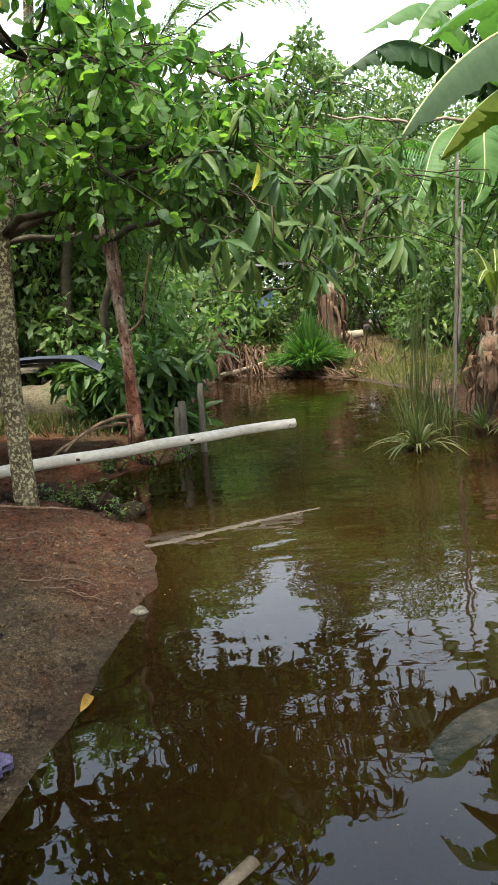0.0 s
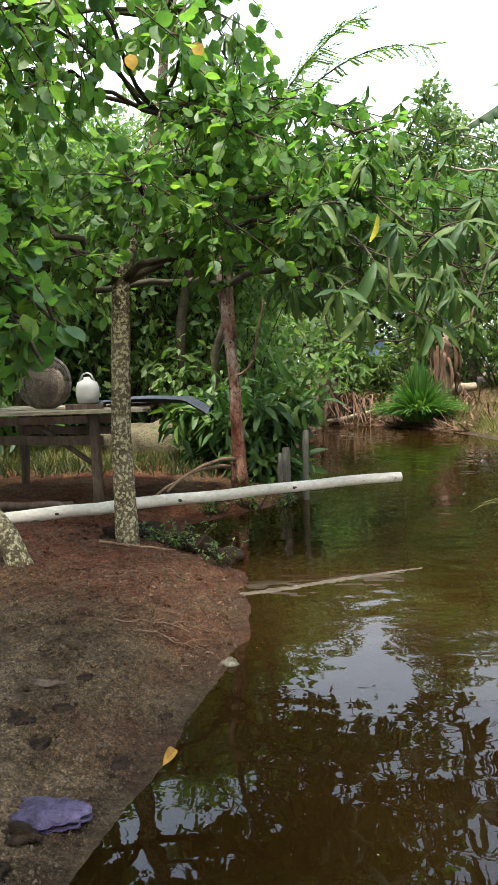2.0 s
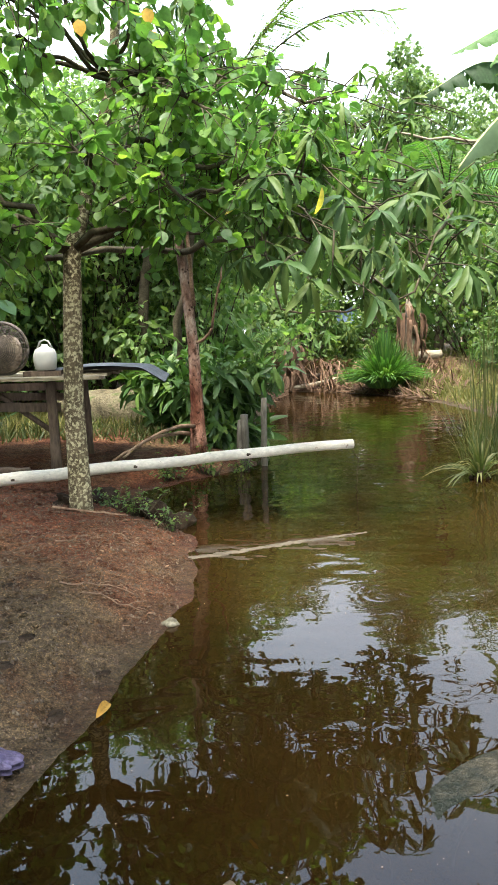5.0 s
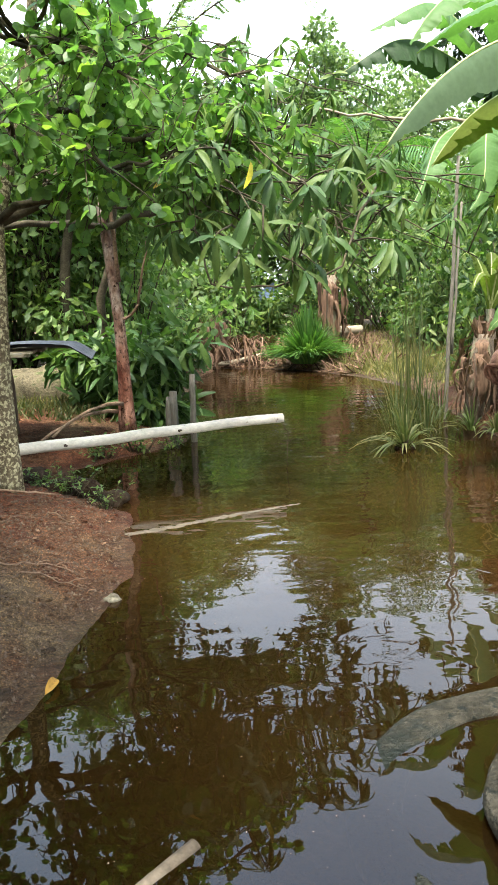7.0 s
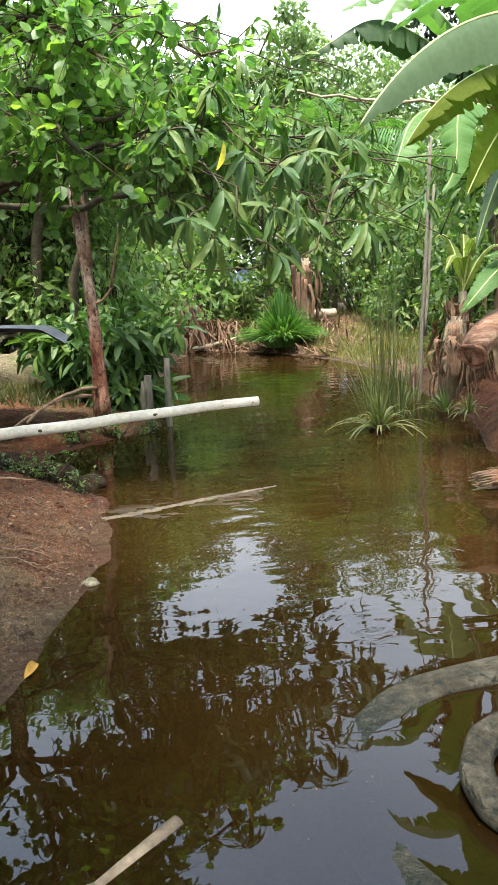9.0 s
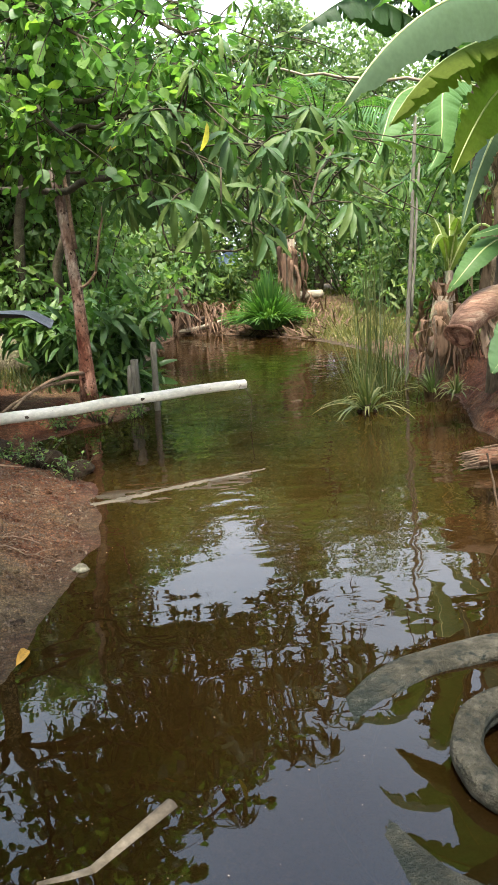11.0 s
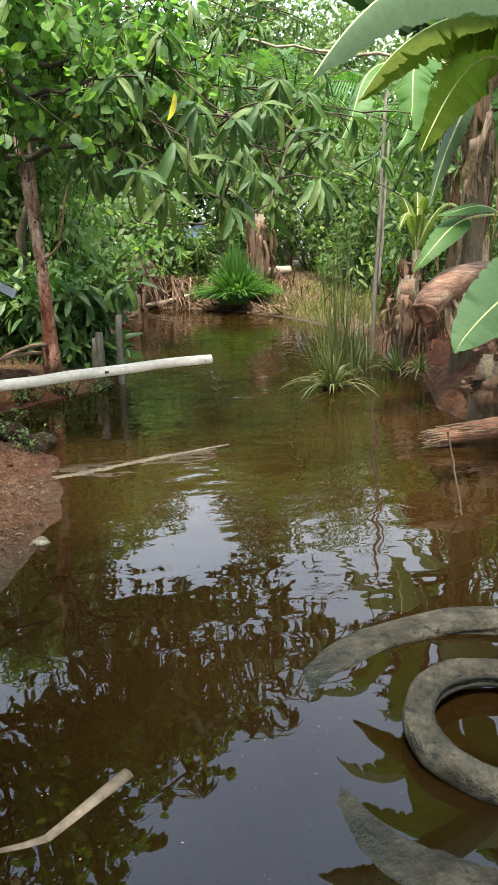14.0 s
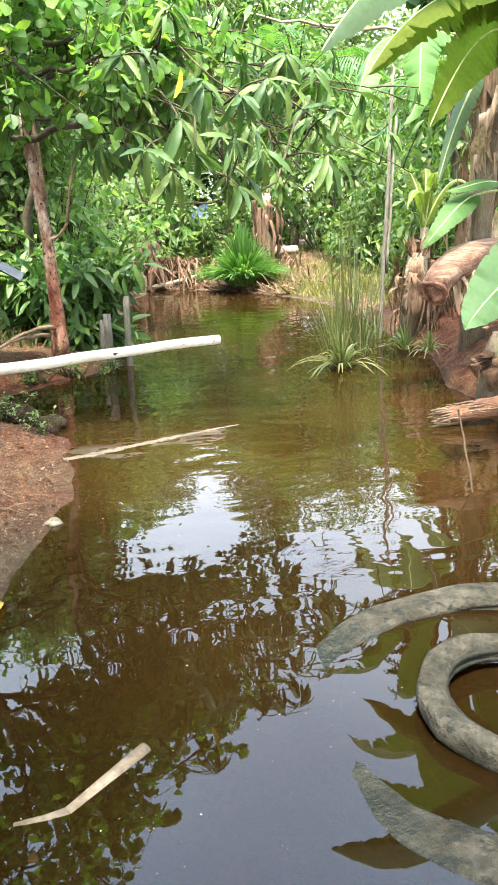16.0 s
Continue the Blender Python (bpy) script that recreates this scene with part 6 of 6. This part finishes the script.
rock("wood_chip", (-0.92, 2.71), (0.075, 0.022, 0.012), OLD_WOOD, "grey splintered wood chip on the mud", "wood chip", 8, "", 0.4)
crumpled_bag((-0.72, 2.07), 0.11, 0.065)
rock("earth_clod", (-0.74, 5.0), (0.08, 0.07, 0.06), DARK_EARTH, "dark clod of earth under the pole", "clod", 11, "clods", 0.4)
rock("earth_clod", (-0.5, 5.05), (0.07, 0.08, 0.05), DARK_EARTH, "dark clod of earth under the pole", "clod", 12, "clods", 0.4)
rock("earth_clod", (-1.12, 4.95), (0.08, 0.06, 0.05), DARK_EARTH, "dark clod of earth beside the lichen tree", "clod", 13, "clods", 0.4)
rock("earth_clod", (-0.76, 1.98), (0.045, 0.025, 0.018), DARK_EARTH, "dark wet clod beside the purple bag", "clod", 14, "clods", 0.4)
for k, (x, y, r) in enumerate(((-0.88, 1.9, 0.045), (-0.78, 1.84, 0.04), (-0.85, 1.76, 0.045))):
    rock("wet_stone", (x, y), (r, r * 0.7, r * 0.5), DARK_EARTH, "dark wet stone beside the purple bag", "stone", 50 + k, "wet stones", 0.3)
g = Geo()
scatter(g, blade(9, 0.3, 0.9, 0.3, 0.5, 0.01), np.array([(0, 0, 0.0)]), np.array([(0.35, 1.0, 0.25)]), np.array([(0.5, -0.5, 1.0)]), np.array([0.11]))
ob = solo("fallen_leaf", g, FALLEN_LEAF, "single yellow-brown fallen leaf at the waterline", "leaf")
ob.location = (-0.45, 2.37, 0.012)
for x, y, n, s in ((-0.85, 5.05, 16, 1.0), (-0.7, 4.95, 20, 1.1), (-0.42, 4.75, 14, 0.9), (-0.3, 6.75, 20, 1.4), (0.0, 6.9, 16, 1.3), (-0.6, 6.5, 18, 1.3)):
    weed((x, y), n, s)
shed()


def dead_leaf_pile(at, count, spread, label, k_size=1.0, material=PALE_DRY):
    t = thing("dead_leaf_pile", label, "dead leaves", (at[0], at[1], land_at(*at)), "dead leaf piles")
    g = Geo()
    for k in range(count):
        a = rng.normal(0, 1, 3) * (spread, spread * 0.5, 0.05) + (0, 0, 0.25)
        d = unit(rng.normal(0, 1, 3) * (1, 1, 0.2))
        ln = rng.uniform(0.3, 0.7) * k_size
        banana_strip(g, np.array([a + (0, 0, 0.3), a + d * ln * 0.4 + (0, 0, 0.2), a + d * ln * 0.7 - (0, 0, 0.05), a + d * ln - (0, 0, 0.25)]), rng.uniform(0.015, 0.06) * k_size, d)
    tagged(part("dead_leaf", g, material, t), kind="stuff")


dead_leaf_pile((0.9, 16.9), 190, 0.5, "pile of dry brown banana leaves on the far bank", 1.0, DRY_LEAF)
dead_leaf_pile((1.6, 16.6), 130, 0.5, "pile of dry brown banana leaves on the far bank", 1.0, DRY_LEAF)
dead_leaf_pile((3.15, 7.1), 50, 0.12, "dry brown leaves slumped over the mud bank", 0.5, DRY_LEAF)
stick("driftwood", [(0.6, 16.6, 0.06), (1.3, 16.4, 0.12), (2.1, 16.3, 0.3)], [0.05, 0.04], PALE_PLANK, "pale fallen branch along the far shore", "driftwood", "driftwood")
stick("driftwood", [(1.2, 16.9, 0.3), (1.8, 16.7, 0.35), (2.3, 16.8, 0.3)], [0.06, 0.05], OLD_WOOD, "dark fallen log on the far bank", "driftwood", "driftwood")
stick("driftwood", [(3.0, 16.9, 0.56), (3.5, 16.7, 0.66), (4.3, 16.8, 0.72)], [0.12, 0.13, 0.1], PALE_PLANK, "sun-bleached log on the far bank", "driftwood", "driftwood")
stick("driftwood", [(3.1, 15.2, 0.25), (3.0, 14.7, 0.1), (2.95, 14.3, -0.05)], [0.05, 0.035], OLD_WOOD, "dark branch sloping into the pond", "driftwood", "driftwood")
coconut_palm((4.9, 19.5), 4.2, 16, 2.6, "young coconut palm rising behind the pond")
coconut_palm((-0.35, 13.2), 0.6, 15, 1.1, "low young feathery palm at the pond edge")
coconut_palm((6.2, 13.0), 2.6, 14, 1.9, "young feathery palm beside the bananas")

# ---- undergrowth and woods ----
kinds = itertools.cycle(((SIMPLE, 0.13), (LANCE, 0.2), (OVATE, 0.11)))
for x, y, r, h in [(-0.25, 8.1, 0.34, 0.85), (-0.62, 8.3, 0.34, 0.8), (-3.3, 10.6, 0.9, 1.6), (-3.9, 9.8, 1.2, 2.4)]:
    bush((x, y), r, h, 1500, SHADE_LEAF, LANCE, 0.24, "dark green broad-leaved shrub under the trees", "shrub", "shrubs")
for x, y, r, h, c in [(-0.9, 9.9, 0.8, 2.4, 3000), (-0.5, 12.8, 1.0, 2.8, 3200), (-0.9, 11.5, 1.4, 3.2, 3600), (-2.2, 10.8, 1.3, 2.8, 3000), (-4.7, 8.5, 1.4, 2.6, 2600), (-3.8, 12.0, 1.6, 3.2, 2600)]:
    shape, size = next(kinds)
    bush((x, y), r, h, c, PALE_ROUND, shape, size, "dense sunlit green shrub along the pond", "bush", "bushes")
for x, y, r, h, c in [(1.0, 18.3, 1.4, 2.8, 3000), (6.5, 14.2, 1.3, 1.9, 3000), (5.4, 17.8, 1.6, 2.6, 3000), (4.7, 10.4, 0.9, 1.9, 2600), (7.0, 11.0, 1.8, 3.0, 3000), (5.5, 16.0, 0.9, 1.4, 1600), (1.6, 18.4, 0.8, 2.0, 2200), (2.3, 18.9, 0.5, 1.1, 1400), (3.9, 19.0, 1.0, 2.4, 2200), (5.6, 12.6, 0.7, 1.5, 2600)]:
    shape, size = next(kinds)
    bush((x, y), r, h, c, BUSH_LEAF, shape, size, "leafy green shrub on the far bank", "bush", "bushes")
for x, y, r, h, c in [(-1.5, 18, 2.0, 3.2, 5000), (1.5, 23, 2.2, 3.6, 5000), (4.5, 22, 2.0, 3.4, 5000), (7.0, 19, 2.0, 3.4, 5000), (9.5, 16, 2.0, 3.4, 4000), (-5.5, 13, 2.0, 3.4, 4000), (-3.4, 15.0, 2.0, 2.8, 4000), (-5.2, 10.6, 1.3, 2.4, 3000), (6.5, 15.5, 1.4, 2.6, 3000)]:
    bush((x, y), r, h, c, FAR_LEAF, TINY, 0.2, "tangled green thicket behind the pond", "thicket", "thickets")
for x, y, h, r in [(-1.4, 10.2, 4.6, 1.5), (-3.2, 9.6, 4.8, 1.6), (-0.7, 13.8, 4.8, 1.5), (-2.2, 13.0, 5.4, 2.0)]:
    far_tree((x, y), h, r, 9000, PALE_ROUND, 0.12, "leafy tree with round green leaves beside the pond", SIMPLE)
for x, y, h, r in [(-7, 14, 6.5, 3), (-4.5, 16, 6.4, 2.6), (1.2, 21.5, 6.6, 2.4), (5.1, 23.5, 9.2, 1.7), (7.6, 24, 8.6, 3.0), (-11, 20, 8, 4), (11.5, 20, 8, 3.5), (8.6, 14.5, 6.2, 2.4), (13, 13, 7, 3), (-1, 25, 8.6, 3.2), (3, 33, 9.5, 4), (9, 34, 10, 4), (-8, 30, 10, 5), (16, 30, 10, 5), (-16, 12, 8, 4), (-6, 5, 6, 2.2), (-7, 0, 7, 3), (8, 6, 6, 2.5), (8, 0, 7, 3), (0, -9, 8, 4), (-8, -8, 8, 4), (8, -8, 8, 4)]:
    far_tree((x, y), h, r, 15000, FAR_LEAF, 0.17, "leafy tropical tree in the woods round the pond")


# unseen trees added behind and beside the camera to shade the near bank
for x, y, h, r in [(-3.6, 4.6, 5.6, 1.5), (-1.9, 0.5, 6.0, 1.7), (-0.7, -2.3, 6.6, 2.0)]:
    far_tree((x, y), h, r, 5500, ROUND_LEAF, 0.15, "leafy tree added out of view to shade the near bank", SIMPLE, 0.2, 0.5)


# ---- grass, litter ----
def strew(name, count, box, maker, material, label, category, smin=0.0):
    g = Geo()
    p = np.c_[rng.uniform(box[0], box[1], count), rng.uniform(box[2], box[3], count)]
    d = shore_distance(p)
    p = p[d > smin]
    maker(g, np.c_[p, land(p)])
    solo(name, g, material, label, category, "", "stuff")


def grass_blades(g, p):
    n = len(p)
    s = (np.array([(0, -0.05, 0), (0, 0.05, 0), (0.6, 0.035, 0.02), (0.6, -0.035, 0.02), (1, 0, -0.06)]), [(0, 3, 2, 1), (3, 4, 2)])
    scatter(g, s, p, rng.normal(0, 0.5, (n, 3)) * (1, 1, 0.2) + (0, 0, 1), rng.normal(0, 1, (n, 3)), rng.uniform(0.06, 0.2, n))


def litter(g, p):
    n = len(p)
    scatter(g, SIMPLE, p + (0, 0, 0.012), rng.normal(0, 1, (n, 3)) * (1, 1, 0.15), rng.normal(0, 0.35, (n, 3)) + (0, 0, 1), rng.uniform(0.012, 0.04, n))


def reed_bits(g, p):
    n = len(p)
    s = (np.array([(0, -0.05, 0), (0, 0.05, 0), (1, 0.03, 0.05), (1, -0.03, 0.05)]), [(0, 3, 2, 1)])
    scatter(g, s, p + (0, 0, 0.01), rng.normal(0, 1, (n, 3)) * (1, 1, 0.35) + (0, 0, 0.15), rng.normal(0, 0.5, (n, 3)) + (0, -0.6, 1), rng.uniform(0.08, 0.4, n))


def crumbs(g, p):
    tetra = (np.array([(1, 0, -0.5), (-0.5, 0.87, -0.5), (-0.5, -0.87, -0.5), (0.1, 0.0, 0.8)]), [(0, 2, 1), (0, 1, 3), (1, 2, 3), (2, 0, 3)])
    n = len(p)
    scatter(g, tetra, p + (0, 0, 0.002), rng.normal(0, 1, (n, 3)) * (1, 1, 0.2), rng.normal(0, 0.2, (n, 3)) + (0, 0, 1), rng.uniform(0.002, 0.007, n) * rng.choice((1, 1, 1, 1.9), n))


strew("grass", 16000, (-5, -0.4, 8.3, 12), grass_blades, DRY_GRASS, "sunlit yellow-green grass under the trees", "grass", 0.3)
# shade on this grass is put in with the dark reed colour
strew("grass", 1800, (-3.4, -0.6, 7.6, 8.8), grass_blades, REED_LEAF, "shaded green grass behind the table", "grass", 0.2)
strew("grass", 7000, (3.2, 6.5, 7.5, 16), grass_blades, DRY_GRASS, "short yellow-green grass on the bank", "grass", 0.35)
strew("grass", 2600, (2.2, 6, 14.5, 19.5), grass_blades, DRY_GRASS, "rough yellow-green grass on the far bank", "grass", 0.25)
strew("grass", 5000, (-0.5, 3, 16, 20), grass_blades, GRASS_LEAF, "rough green grass on the far bank", "grass", 0.3)
strew("leaf_litter", 600, (-2.6, -0.2, 3.2, 6.6), litter, DRY_LEAF, "scattered dry leaf litter and twigs on the earth", "leaf litter", 0.1)
strew("leaf_litter", 1800, (0, 5.5, 15, 19), litter, DRY_LEAF, "scattered dry leaf litter on the far bank", "leaf litter", 0.1)
strew("grass", 5000, (2.2, 4.4, 11.5, 15.2), grass_blades, DRY_GRASS, "sparse yellow-green grass on the far shore", "grass", 0.12)
strew("shore_debris", 5500, (0.2, 4.2, 13.5, 17.6), reed_bits, DRY_LEAF, "brown twigs and torn stalks along the far shore", "debris", 0.02)
def clods(g, p):
    for k, q in enumerate(p):
        lump(g, q, rng.uniform(0.006, 0.022, 3) * (1, 1, 0.6), k, 5, 0.35)


def chaff(g, p):
    n = len(p)
    s = (np.array([(0, -0.04, 0), (0, 0.04, 0), (1, 0.03, 0.03), (1, -0.03, 0.03)]), [(0, 3, 2, 1)])
    scatter(g, s, p + (0, 0, 0.008), rng.normal(0, 1, (n, 3)) * (1, 1, 0.1), rng.normal(0, 0.3, (n, 3)) + (0, 0, 1), rng.uniform(0.012, 0.05, n))


strew("earth_clods", 700, (-2.2, -0.2, 2.6, 6.0), clods, MUD, "small crumbled clods of brown earth", "clods", 0.06)
strew("plant_chaff", 2600, (-2.4, -0.2, 2.9, 5.6), chaff, DRY_LEAF, "dry stalks and chaff scattered over the mud", "chaff", 0.08)
strew("pebbles", 16000, (-1.9, -0.2, 1.4, 5.2), crumbs, GRIT, "tiny pebbles and grit in the mud", "grit", 0.03)


def specks(g, count, box):
    p = np.c_[rng.uniform(box[0], box[1], count), rng.uniform(box[2], box[3], count)]
    p = p[shore_distance(p) < -0.03]
    n = len(p)
    scatter(g, TINY, np.c_[p, np.full(n, 0.002)], rng.normal(0, 1, (n, 3)) * (1, 1, 0), np.tile((0, 0, 1.0), (n, 1)), rng.uniform(0.002, 0.005, n) * rng.choice((1, 1, 1, 1.7), n))


g = Geo()
specks(g, 520, (-0.7, 1.7, 1.1, 4.2))
solo("floating_flecks", g, PALE_DRY, "pale flecks of chaff and petals floating on the pond", "flecks", "", "stuff")
